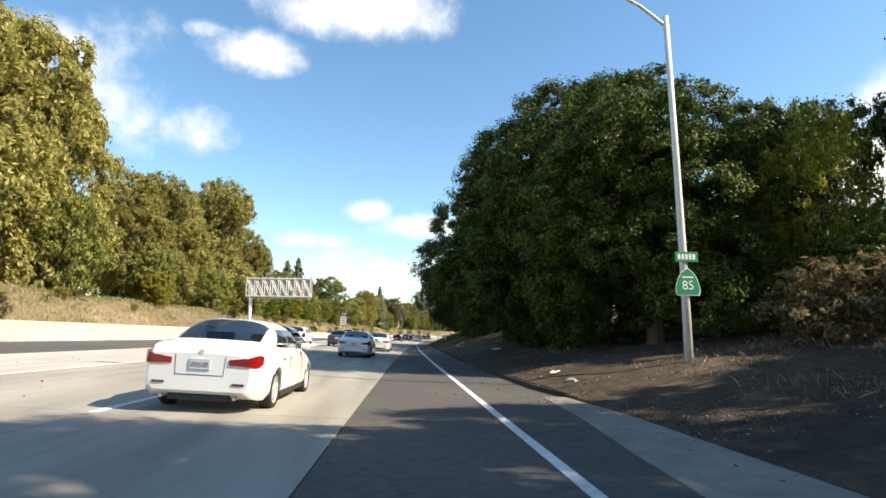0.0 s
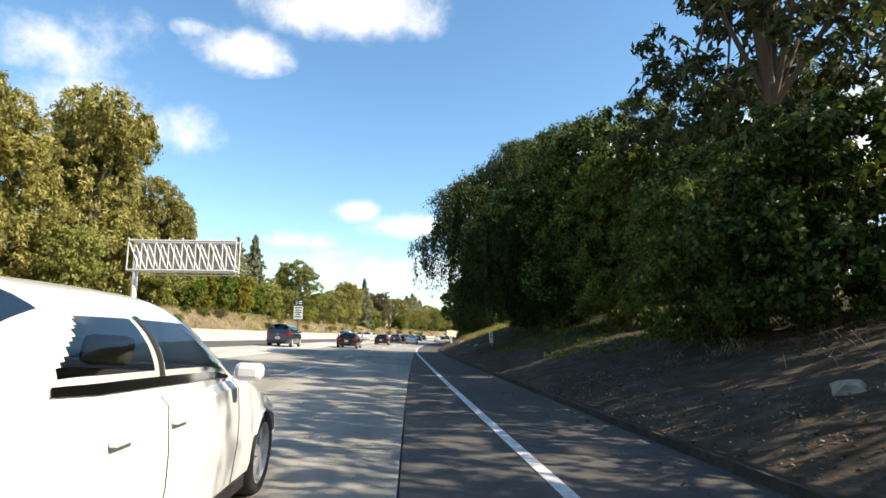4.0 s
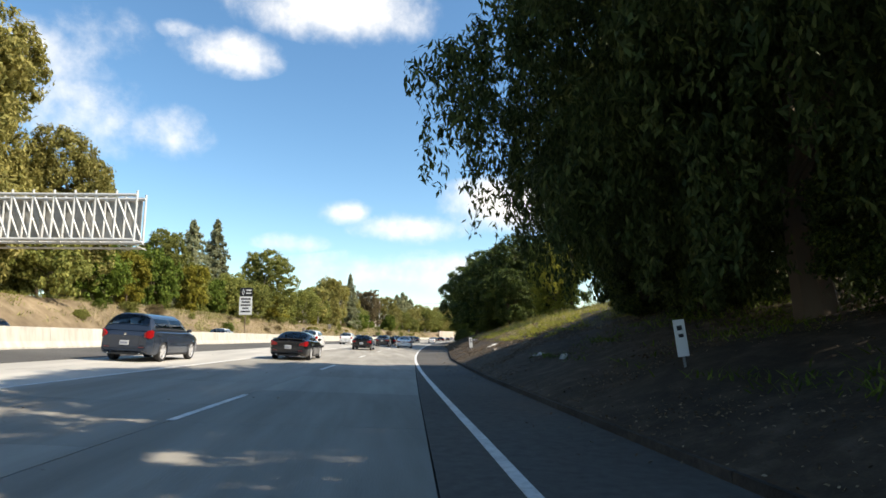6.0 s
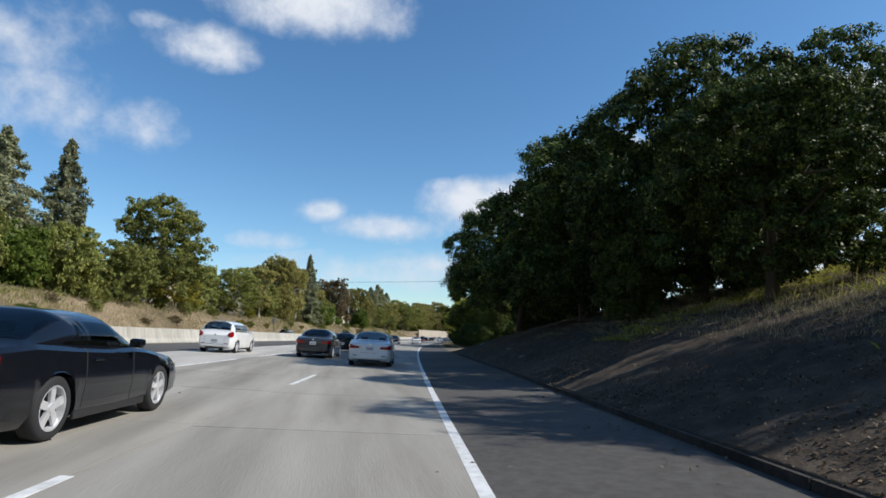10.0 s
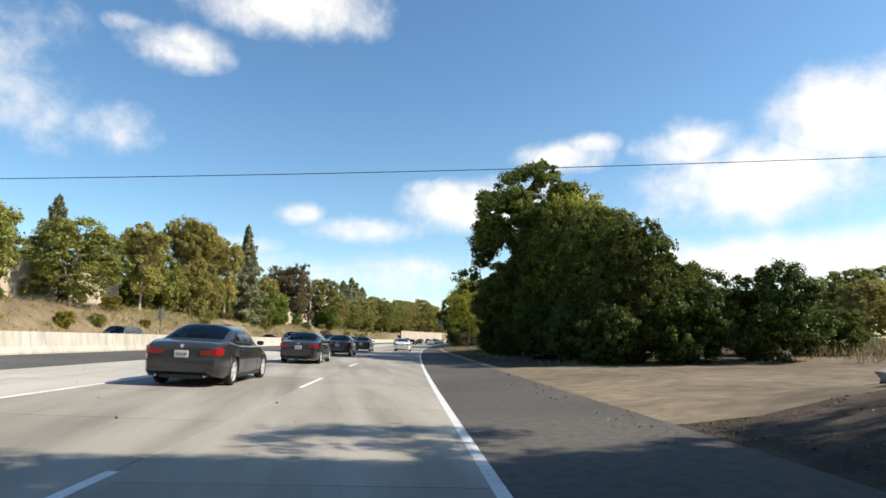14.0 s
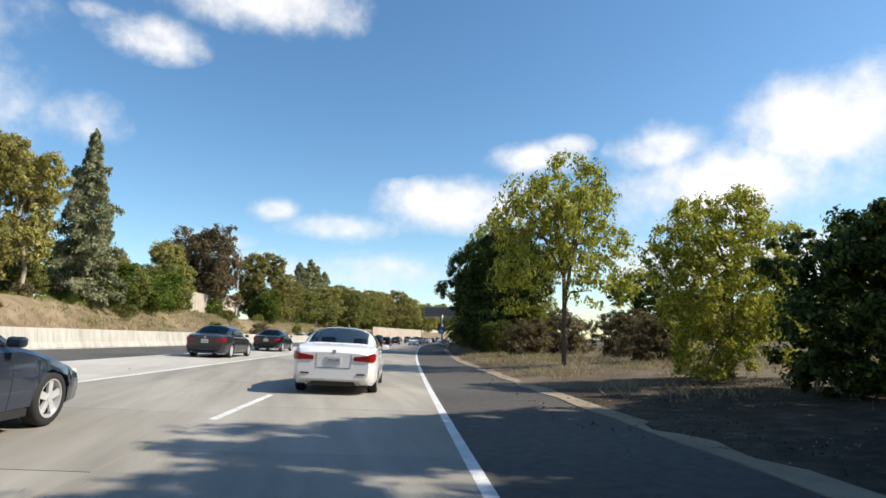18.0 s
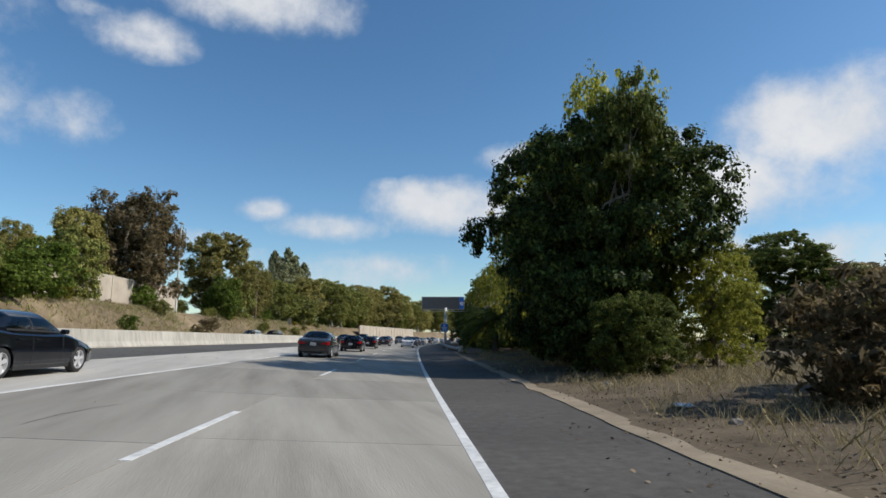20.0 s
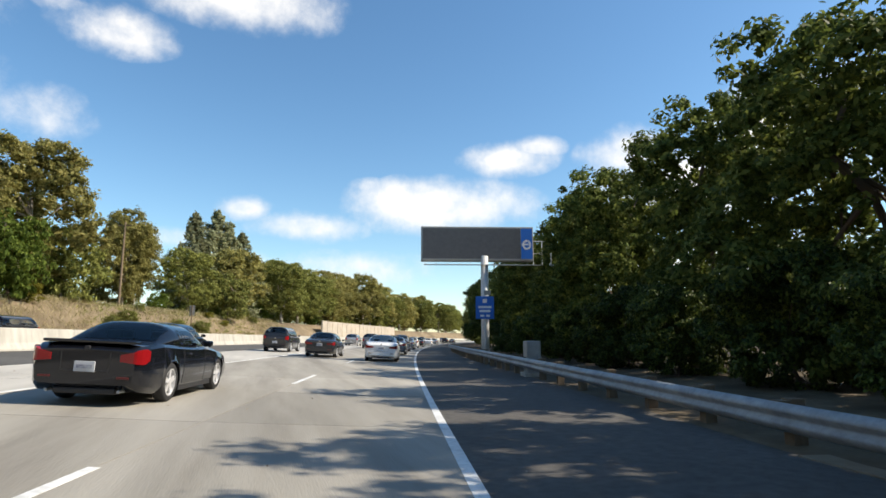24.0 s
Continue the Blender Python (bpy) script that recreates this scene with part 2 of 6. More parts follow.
MAT = dict(
    concrete=grained("worn_concrete", [(0.3, (0.249, 0.228, 0.195)), (0.5, (0.320, 0.299, 0.257)), (0.7, (0.357, 0.336, 0.295))], 1.2, 0.85, 0.25, 60, second=(1.1, 0.78, 1.06, 1.0), random_amount=0.14, stretch=(1, 0.10, 1)),
    concrete_new=grained("pale_concrete", [(0.3, (0.404, 0.383, 0.344)), (0.7, (0.490, 0.469, 0.421))], 1.2, 0.85, 0.2, 60, second=(1.1, 0.86, 1.05, 1.0), random_amount=0.07, stretch=(1, 0.10, 1)),
    joint=material("joint_filler", (0.10, 0.095, 0.085), 0.9),
    asphalt=grained("asphalt", [(0.3, (0.062, 0.057, 0.051)), (0.7, (0.108, 0.101, 0.092))], 6.0, 0.9, 0.4, 120, second=(0.18, 0.85, 1.2, 1.0)),
    asphalt_old=grained("old_asphalt", [(0.3, (0.066, 0.063, 0.060)), (0.7, (0.114, 0.110, 0.101))], 5.0, 0.9, 0.4, 120, second=(0.18, 0.8, 1.15, 1.0)),
    asphalt_pale=grained("gutter_concrete", [(0.3, (0.187, 0.170, 0.149)), (0.7, (0.272, 0.255, 0.225))], 2.0, 0.9, 0.3, 60, second=(0.4, 0.8, 1.1, 1.0)),
    paint=grained("road_paint", [(0.3, (0.512, 0.512, 0.493)), (0.55, (0.744, 0.744, 0.725))], 9.0, 0.6, 0.1, 80, second=(2.0, 0.8, 1.0, 1.0)),
    barrier=grained("barrier_concrete", [(0.3, (0.396, 0.370, 0.318)), (0.7, (0.516, 0.490, 0.430))], 0.8, 0.85, 0.15, 50, second=(3.0, 0.8, 1.05, 1.0), random_amount=0.06, stretch=(1, 1, 0.25)),
    # brown near-bank soil, its colour darkened to stand for tree shade
    dirt=grained("shade_toned_bank_soil", [(0.25, (0.024, 0.017, 0.011)), (0.5, (0.055, 0.040, 0.026)), (0.75, (0.13, 0.10, 0.07))], 2.2, 0.95, 0.9, 22, detail=14, second=(0.16, 0.65, 1.25, 1.0)),
    # tan far-bank soil, its colour lightened to stand for full sun
    bank_far=grained("sunlit_toned_far_soil", [(0.25, (0.115, 0.083, 0.05)), (0.5, (0.20, 0.15, 0.092)), (0.75, (0.29, 0.23, 0.15))], 0.7, 0.95, 0.5, 10, detail=12, second=(0.1, 0.7, 1.15, 1.0)),
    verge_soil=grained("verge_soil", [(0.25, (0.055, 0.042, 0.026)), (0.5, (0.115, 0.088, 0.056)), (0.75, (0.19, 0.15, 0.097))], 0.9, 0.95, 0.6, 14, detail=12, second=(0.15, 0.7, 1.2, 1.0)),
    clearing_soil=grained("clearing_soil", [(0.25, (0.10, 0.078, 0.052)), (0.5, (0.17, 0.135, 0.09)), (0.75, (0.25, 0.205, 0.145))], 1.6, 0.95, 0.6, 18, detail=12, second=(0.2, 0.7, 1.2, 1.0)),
    kerb=grained("kerb_asphalt", [(0.3, (0.024, 0.021, 0.018)), (0.7, (0.066, 0.057, 0.047))], 7.0, 0.95, 0.7, 40, second=(0.7, 0.7, 1.3, 1.0)),
    sand=grained("sandy_ground", [(0.3, (0.230, 0.183, 0.128)), (0.7, (0.357, 0.297, 0.212))], 1.4, 0.95, 0.4, 20, detail=12, second=(0.2, 0.75, 1.1, 1.0)),
    bark=grained("bark", [(0.3, (0.07, 0.05, 0.035)), (0.7, (0.17, 0.13, 0.095))], 3.0, 0.95, 0.8, 12, stretch=(1, 1, 0.25)),
    bark_pale=grained("pale_bark", [(0.3, (0.30, 0.24, 0.18)), (0.7, (0.52, 0.46, 0.38))], 2.0, 0.9, 0.5, 10, stretch=(1, 1, 0.2)),
    oak=leafy("oak_leaves", (0.014, 0.024, 0.007), (0.055, 0.085, 0.020), (0.17, 0.21, 0.045), 0.45, 0.25),
    pepper=leafy("pepper_leaves", (0.026, 0.037, 0.013), (0.052, 0.072, 0.022), (0.10, 0.125, 0.04), 0.6, 0.35),
    pine=leafy("pine_needles", (0.035, 0.045, 0.020), (0.07, 0.085, 0.035), (0.13, 0.145, 0.06), 0.6, 0.25),
    # eucalyptus colour raised so that the far-side trees look sunlit
    euc=leafy("eucalyptus_leaves", (0.15, 0.145, 0.042), (0.31, 0.285, 0.09), (0.46, 0.40, 0.145)),
    euc_brown=leafy("brownish_leaves", (0.085, 0.070, 0.036), (0.175, 0.138, 0.075), (0.27, 0.21, 0.115)),
    redwood=leafy("conifer_needles", (0.14, 0.155, 0.085), (0.29, 0.30, 0.17), (0.42, 0.42, 0.25)),
    green=leafy("fresh_leaves", (0.060, 0.090, 0.016), (0.115, 0.165, 0.026), (0.20, 0.25, 0.045)),
    yellow=leafy("yellow_leaves", (0.12, 0.12, 0.018), (0.23, 0.21, 0.030), (0.36, 0.31, 0.05)),
    lime=leafy("yellow_green_leaves", (0.14, 0.16, 0.026), (0.30, 0.31, 0.050), (0.48, 0.45, 0.085), 0.6, 0.6),
    # brighter copy of mixed: sunlight put into the far-side leaf colour
    olive=leafy("sunlit_olive_leaves", (0.10, 0.115, 0.03), (0.22, 0.235, 0.062), (0.38, 0.37, 0.11)),
    mixed=leafy("mixed_leaves", (0.045, 0.062, 0.014), (0.105, 0.135, 0.03), (0.21, 0.23, 0.055)),
    palm=leafy("palm_leaves", (0.06, 0.085, 0.025), (0.12, 0.155, 0.045), (0.22, 0.25, 0.08), 0.4, 0.35),
    dry=leafy("dry_grass", (0.19, 0.155, 0.08), (0.32, 0.27, 0.145), (0.48, 0.41, 0.24), 0.7, 0.3),
    litter=leafy("leaf_litter", (0.07, 0.048, 0.03), (0.17, 0.12, 0.075), (0.38, 0.30, 0.20), 0.85, 0.1),
    steel=grained("galvanised_steel", [(0.3, (0.30, 0.31, 0.31)), (0.7, (0.44, 0.45, 0.45))], 8.0, 0.6, 0.08, 60, second=(1.5, 0.75, 1.05, 1.0), metal=0.45),
    steel_pale=grained("pale_steel", [(0.3, (0.50, 0.50, 0.49)), (0.7, (0.66, 0.66, 0.64))], 6.0, 0.55, 0.05, 60, metal=0.2),
    wood=grained("treated_wood", [(0.3, (0.12, 0.085, 0.055)), (0.7, (0.24, 0.18, 0.12))], 5.0, 0.9, 0.4, 20, stretch=(1, 1, 0.15)),
    sign_green=material("sign_green", (0.005, 0.22, 0.105), 0.45),
    sign_blue=material("sign_blue", (0.01, 0.13, 0.50), 0.45),
    sign_white=material("sign_white", (0.75, 0.75, 0.73), 0.5),
    sign_black=material("sign_black", (0.015, 0.015, 0.017), 0.5),
    sign_back=grained("sign_back", [(0.3, (0.30, 0.29, 0.27)), (0.7, (0.42, 0.41, 0.38))], 4.0, 0.6, metal=0.3),
    screen=grained("dark_screen", [(0.3, (0.085, 0.085, 0.088)), (0.7, (0.11, 0.11, 0.112))], 3.0, 0.5),
    stucco=grained("stucco_wall", [(0.3, (0.378, 0.318, 0.249)), (0.7, (0.464, 0.404, 0.327))], 0.6, 0.9, 0.2, 30, second=(0.15, 0.9, 1.05, 1.0)),
    rubber=material("tyre_rubber", (0.018, 0.018, 0.019), 0.8),
    alloy=grained("alloy", [(0.3, (0.60, 0.60, 0.61)), (0.7, (0.74, 0.74, 0.75))], 10, 0.4, metal=0.5),
    black=material("black_plastic", (0.02, 0.02, 0.021), 0.55),
    glass=clear_glass("tinted_glass", (0.78, 0.82, 0.81)),
    red_lamp=material("red_lens", (0.22, 0.006, 0.008), 0.12),
    red_dark=material("dark_reflector", (0.10, 0.012, 0.012), 0.3),
    seat=material("seat_cloth", (0.035, 0.034, 0.033), 0.9),
    chrome=material("chrome", (0.7, 0.7, 0.7), 0.15, 1.0),
    plate=material("plate", (0.50, 0.51, 0.52), 0.5),
    plate_ink=grained("plate_ink", [(0.35, (0.10, 0.11, 0.17)), (0.6, (0.36, 0.37, 0.40))], 22.0, 0.5),
    wire=material("wire", (0.02, 0.02, 0.022), 0.6),
    paper=grained("pale_litter", [(0.3, (0.5, 0.48, 0.43)), (0.7, (0.72, 0.70, 0.65))], 6.0, 0.9),
    rock=grained("stone", [(0.3, (0.2, 0.17, 0.14)), (0.7, (0.36, 0.32, 0.27))], 4.0, 0.9, 0.5, 15),
)


# ---- the road's line and the shape of the ground ----
CURVE = (0.240, -0.355, -1.287, 0.318, 1.150, 0.516, 7.455, 18.875, 10.378)
_y = np.arange(0, 312, 1.0)
_x = np.polyval(CURVE, (_y - 160) / 150)
_slope = np.gradient(_x, _y)
_ax = list(_x[0] - _slope[0] * np.arange(140, 0, -1.0)) + list(_x)
_ay = list(np.arange(-140, 0, 1.0)) + list(_y)
_turn, _px, _py = math.atan(_slope[-1]), _ax[-1], _ay[-1]
for _ in range(1000):
    _turn += 1 / 900.0
    _px, _py = _px + math.sin(_turn), _py + math.cos(_turn)
    _ax.append(_px)
    _ay.append(_py)
AX, AY = np.array(_ax), np.array(_ay)
AH = np.arctan2(np.gradient(AX), np.gradient(AY))
AS = np.r_[0, np.cumsum(np.hypot(np.diff(AX), np.diff(AY)))]
AS = AS - AS[140]


def spot(s, off):
    """The plan position off metres right of the road's line, s metres along it."""
    a = np.interp(s, AS, AH)
    return float(np.interp(s, AS, AX) + off * np.cos(a)), float(np.interp(s, AS, AY) - off * np.sin(a))


def heading(s):
    return float(np.interp(s, AS, AH))


def seam(s):
    return float(np.interp(s, (-140, 8, 50, 76, 98, 110), (0.9, 0.90, 0.90, 0.86, 0.76, 0.70)))


def edge_line(s):
    return float(np.interp(s, (-140, 7, 18, 29, 41, 60, 77, 87, 93, 101, 110), (3.5, 3.36, 3.14, 2.87, 2.58, 2.06, 1.56, 1.19, 0.98, 0.78, 0.68)))


def kerb(s):
    return float(np.interp(s, (-140, 0, 13, 17, 30, 48, 70, 88, 104, 124, 140, 160, 172, 178, 200, 218, 257, 300, 312, 400), (5.8, 5.7, 5.45, 4.85, 4.4, 4.18, 3.62, 3.0, 2.85, 3.5, 3.9, 3.9, 3.8, 3.9, 3.8, 3.6, 3.0, 4.0, 4.4, 4.4)))


def rise(s):
    """Slope and greatest height of the bank on the right."""
    keys = (-140, 24, 44, 80, 95, 160, 172, 182, 190, 200, 1200)
    return float(np.interp(s, keys, (0.16, 0.17, 0.34, 0.36, 0.42, 0.46, 0.34, 0.04, 0.02, 0.05, 0.05))), float(np.interp(s, keys, (4.5, 4.5, 4.5, 5.0, 7.8, 6.5, 4.6, 0.5, 0.4, 0.8, 1.0)))


def height(s, off):
    """The ground's height."""
    if off <= 0:
        z = 0.05 * min(-off, 16.6)
        if off < -30.5:
            k = min(1.0, (-30.5 - off) / 8.0)
            z += 4.7 * k * k * (3 - 2 * k) + 0.01 * max(0.0, -38.5 - off)
        return z
    k = kerb(s) + 0.15
    step = float(np.interp(s, (14, 16, 164, 168), (0, 0.115, 0.115, 0)))
    if off <= k:
        return step if off > k - 0.09 else 0.0
    slope, top = rise(s)
    d = off - k
    full = slope * d
    z = top * (1 - math.exp(-full / max(top, 0.05)))
    lump = noise.noise(Vector((s * 0.25, off * 0.25, 3.0))) * 0.22 + noise.noise(Vector((s * 0.9, off * 0.9, 7.0))) * 0.07
    return z + step + lump * min(1.0, d / 2.0) * (1.0 if slope > 0.1 else 0.3)


def on_ground(s, off, lift=0.0):
    x, y = spot(s, off)
    return Vector((x, y, height(s, off) + lift))


# ---- building helpers ----
def mesh_of(name, verts, faces, mat, smooth=False):
    me = bpy.data.meshes.new(name)
    me.from_pydata([tuple(v) for v in verts], [], faces)
    me.materials.append(mat)
    if smooth:
        me.polygons.foreach_set("use_smooth", [True] * len(me.polygons))
    me.update()
    return me


def part(name, bm, mat, parent=None, label="", smooth=False):
    """Links a bmesh as one mesh object, under a thing or a part."""
    me = bpy.data.meshes.new(name)
    bmesh.ops.recalc_face_normals(bm, faces=bm.faces)
    bm.to_mesh(me)
    bm.free()
    me.materials.append(mat)
    if smooth:
        me.polygons.foreach_set("use_smooth", [True] * len(me.polygons))
    ob = new(name, me)
    ob.parent = parent
    if label:
        tagged(ob, label)
    return ob


def box(bm, lo, hi, bevel=0.0, m=None):
    lo, hi = Vector(lo), Vector(hi)
    c, d = (lo + hi) / 2, hi - lo
    made = bmesh.ops.create_cube(bm, size=1, matrix=Matrix.Translation(c) @ Matrix.Diagonal((*d, 1)))["verts"]
    if bevel:
        edges = list({e for v in made for e in v.link_edges})
        got = bmesh.ops.bevel(bm, geom=edges, offset=bevel, segments=2, profile=0.5, affect="EDGES")
        made = list({v for f in got["faces"] for v in f.verts} | {v for v in made if v.is_valid})
    if m is not None:
        bmesh.ops.transform(bm, matrix=m, verts=[v for v in made if v.is_valid])
    return made


def tube(bm, points, radii, sides=8, cap=True):
    """A round tube along points."""
    rings = []
    for i, p in enumerate(points):
        p = Vector(p)
        a, b = Vector(points[max(0, i - 1)]), Vector(points[min(len(points) - 1, i + 1)])
        d = (b - a).normalized()
        u = d.orthogonal().normalized() if abs(d.z) < 0.95 else Vector((1, 0, 0)).cross(d).normalized()
        v = d.cross(u)
        rings.append([bm.verts.new(p + (u * math.cos(k * math.tau / sides) + v * math.sin(k * math.tau / sides)) * radii[i]) for k in range(sides)])
    for r, q in zip(rings, rings[1:]):
        for k in range(sides):
            bm.faces.new((r[k], r[(k + 1) % sides], q[(k + 1) % sides], q[k]))
    if cap:
        bm.faces.new(rings[0][::-1])
        bm.faces.new(rings[-1])


def strip(name, s0, s1, step, left, right, lift, thick, mat, parent=None):
    """A flat band that follows the road between two offsets."""
    n = max(1, int(round((s1 - s0) / step)))
    verts, faces = [], []
    for i in range(n + 1):
        s = s0 + (s1 - s0) * i / n
        a, b = left(s) if callable(left) else left, right(s) if callable(right) else right
        for off in (a, b):
            x, y = spot(s, off)
            z = 0.05 * min(max(-off, 0.0), 16.6) + lift
            verts += [(x, y, z), (x, y, z - thick)]
        if i:
            p, q = 4 * i - 4, 4 * i
            faces += [(p, p + 2, q + 2, q), (p + 1, q + 1, q + 3, p + 3), (p, q, q + 1, p + 1), (p + 2, p + 3, q + 3, q + 2)]
    faces += [(0, 1, 3, 2), (4 * n, 4 * n + 2, 4 * n + 3, 4 * n + 1)]
    ob = new(name, mesh_of(name, verts, faces, mat))
    ob.parent = parent
    return ob


# ---- ground ----
def build_ground():
    along = list(np.arange(-140, -20, 10.0)) + list(np.arange(-20, 380, 1.5)) + list(np.arange(380, 860, 12.0))
    across = [-420, -300, -200, -140, -100, -75, -60, -50, -44, -41, -39.5, -38, -36.5, -35, -33.5, -32, -30.5, -24, -16.6, -8, 0, 1.5]
    beyond = [0.03, 0.07, 0.16, 0.4, 0.8, 1.3, 1.9, 2.6, 3.4, 4.3, 5.3, 6.4, 7.6, 9, 10.5, 12, 14, 16, 18, 21, 25, 30, 38, 50, 70, 100, 140, 200, 300, 420]
    verts, faces, mats = [], [], []
    cols = len(across) + len(beyond)
    for i, s in enumerate(along):
        k = kerb(s)
        for off in across + [k + b for b in beyond]:
            x, y = spot(s, off)
            z = height(s, off)
            sunk = 0.30 if off <= k or 14 < s < 168 else 0.005
            verts.append((x, y, z - (sunk if -30.5 < off <= k + 0.05 else 0.0)))
        if i:
            for j in range(cols - 1):
                a = (i - 1) * cols + j
                faces.append((a, a + 1, a + cols + 1, a + cols))
                off = (across + [k + b for b in beyond])[j]
                # 2: far bank in the sunlit tone; 0: near bank in the shaded tone
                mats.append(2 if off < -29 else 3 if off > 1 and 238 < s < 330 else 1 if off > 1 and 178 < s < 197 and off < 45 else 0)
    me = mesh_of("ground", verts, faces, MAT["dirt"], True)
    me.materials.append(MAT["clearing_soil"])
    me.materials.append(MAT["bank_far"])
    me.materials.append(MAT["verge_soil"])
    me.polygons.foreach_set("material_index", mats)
    tagged(new("ground", me), "dry brown earth bank with leaf litter beside the freeway", "ground", kind="structure")


build_ground()


# ---- carriageway ----
road = tagged(new("road"), "multi-lane freeway of worn pale concrete slabs", "road", kind="structure")
strip("road_bed", -140, 860, 4, -15.9, seam, -0.09, 0.25, MAT["joint"], road)
shoulder = tagged(strip("shoulder", -140, 860, 3, lambda s: seam(s) + 0.012, kerb, -0.004, 0.25, MAT["asphalt"]), "dark asphalt shoulder and merging lane beside the concrete", "shoulder", kind="structure")
inner = tagged(strip("inner_shoulder", -140, 860, 4, -15.9, -11.05, 0.006, 0.05, MAT["asphalt_old"]), "grey asphalt strip along the median barrier", "shoulder", kind="structure")
far_side = tagged(strip("opposite_road", -140, 860, 4, -30.5, -16.7, 0.0, 0.25, MAT["concrete"]), "opposite carriageway of pale concrete behind the barrier", "road", kind="structure")


def slab(s0, s1, left, right, mat):
    """One concrete slab with its joints left open."""
    g = 0.008
    verts = []
    for s in (s0 + g, s1 - g):
        for off in ((left(s) if callable(left) else left) + g, (right(s) if callable(right) else right) - g):
            x, y = spot(s, off)
            z = 0.05 * min(max(-off, 0.0), 16.6) + random.uniform(-0.0015, 0.0015)
            verts += [(x, y, z), (x, y, z - 0.12)]
    ob = new("slab", mesh_of("slab", verts, [(0, 2, 6, 4), (0, 1, 3, 2), (4, 6, 7, 5), (0, 4, 5, 1), (2, 3, 7, 6)], mat))
    ob.parent = road


random.seed(5)
for lane, (a, b, mat) in enumerate(((-2.68, seam, "concrete"), (-6.95, -2.68, "concrete"), (-11.05, -6.95, "concrete_new"))):
    s = -12.0 + lane * 1.3
    while s < 352:
        step = random.choice((3.9, 4.6, 4.9, 5.6))
        slab(s, s + step, a, b, MAT[mat])
        s += step
    strip("slab_row", -140, -12.0 + lane * 1.3, 4, a + 0.01, (lambda q: seam(q) - 0.01) if callable(b) else b - 0.01, 0.0, 0.12, MAT[mat], road)
    strip("slab_row", s, 860, 4, a + 0.01, (lambda q: seam(q) - 0.01) if callable(b) else b - 0.01, 0.0, 0.12, MAT[mat], road)


def stripe(name, s0, s1, left, wide):
    at = (lambda s: left(s) - wide / 2) if callable(left) else left - wide / 2
    to = (lambda s: left(s) + wide / 2) if callable(left) else left + wide / 2
    ob = strip(name, s0, s1, 2.0, at, to, 0.006, 0.008, MAT["paint"], road)
    tagged(ob, "white road paint, slightly worn")


for k in range(-3, 28):
    stripe("edge_marking", k * 14.63, (k + 1) * 14.63, edge_line, 0.13)
DASH_ENDS = [float(np.interp(k, (-7, 0, 1, 3, 8, 11, 14, 18, 30), (-12.0, 82.0, 95.3, 123.1, 187.8, 223.4, 260.4, 311.4, 474.0))) for k in range(-7, 31)]
for end in DASH_ENDS:
    stripe("lane_dash", end - 3.7, end, -2.68, 0.11)
for k in range(-2, 28):
    stripe("carpool_marking", k * 14.63, k * 14.63 + (14.63 if k % 3 else 11.0), -6.95, 0.11)

# ---- kerb along the asphalt ----
kerb_line = tagged(new("kerb"), "low dark asphalt kerb at the foot of the bank", "kerb", kind="structure")
s = 15.0
while s < 165:
    ob = strip("kerb_length", s, s + 5.98, 0.5, lambda q: kerb(q) + 0.002 + 0.015 * noise.noise(Vector((q * 0.5, 9.0, 0.0))), lambda q: kerb(q) + 0.12 + 0.03 * noise.noise(Vector((q * 0.8, 4.0, 0.0))), 0.10, 0.35, MAT["kerb"], kerb_line)
    s += 6.0
gutter = tagged(strip("gutter", -60, 15, 3, lambda q: float(np.interp(q, (-60, 7, 13), (3.7, 4.15, 4.65))), lambda q: kerb(q) - 0.01, 0.008, 0.02, MAT["asphalt_pale"]), "pale concrete gutter beside the shoulder", "gutter", kind="structure")
verge = tagged(strip("gravel_verge", 196, 312, 0.5, lambda q: kerb(q) - 0.06 + 0.16 * noise.noise(Vector((q * 0.6, 2.0, 0.0))), lambda q: kerb(q) + 0.45 + 0.2 * math.sin(q * 0.7) + 0.5 * noise.noise(Vector((q * 0.9, 5.0, 0.0))), 0.012, 0.12, MAT["sand"]), "pale gravel verge beside the asphalt", "verge", kind="structure")


# ---- median barrier ----
def barrier_panel(s0, s1, parent):
    shape = [(-0.33, 0.0), (-0.33, 0.08), (-0.20, 0.33), (-0.10, 0.96), (0.10, 0.96), (0.20, 0.33), (0.33, 0.08), (0.33, 0.0)]
    verts, faces = [], []
    for i, s in enumerate((s0 + 0.008, (s0 + s1) / 2, s1 - 0.008)):
        for o, z in shape:
            x, y = spot(s, -16.25 + o)
            verts.append((x, y, 0.81 + z))
    n = len(shape)
    for i in range(2):
        for j in range(n - 1):
            faces.append((i * n + j, i * n + j + 1, i * n + n + j + 1, i * n + n + j))
    faces += [tuple(range(n)), tuple(range(3 * n - 1, 2 * n - 1, -1))]
    ob = new("barrier_panel", mesh_of("barrier_panel", verts, faces, MAT["barrier"]))
    ob.parent = parent


barrier = tagged(new("median_barrier"), "long pale concrete median barrier with tyre scuffs", "barrier", kind="structure")
for k in range(-9, 78):
    barrier_panel(k * 6.1, k * 6.1 + 6.1, barrier)
for k in range(6):
    barrier_panel(475.8 + k * 60, 535.8 + k * 60, barrier)


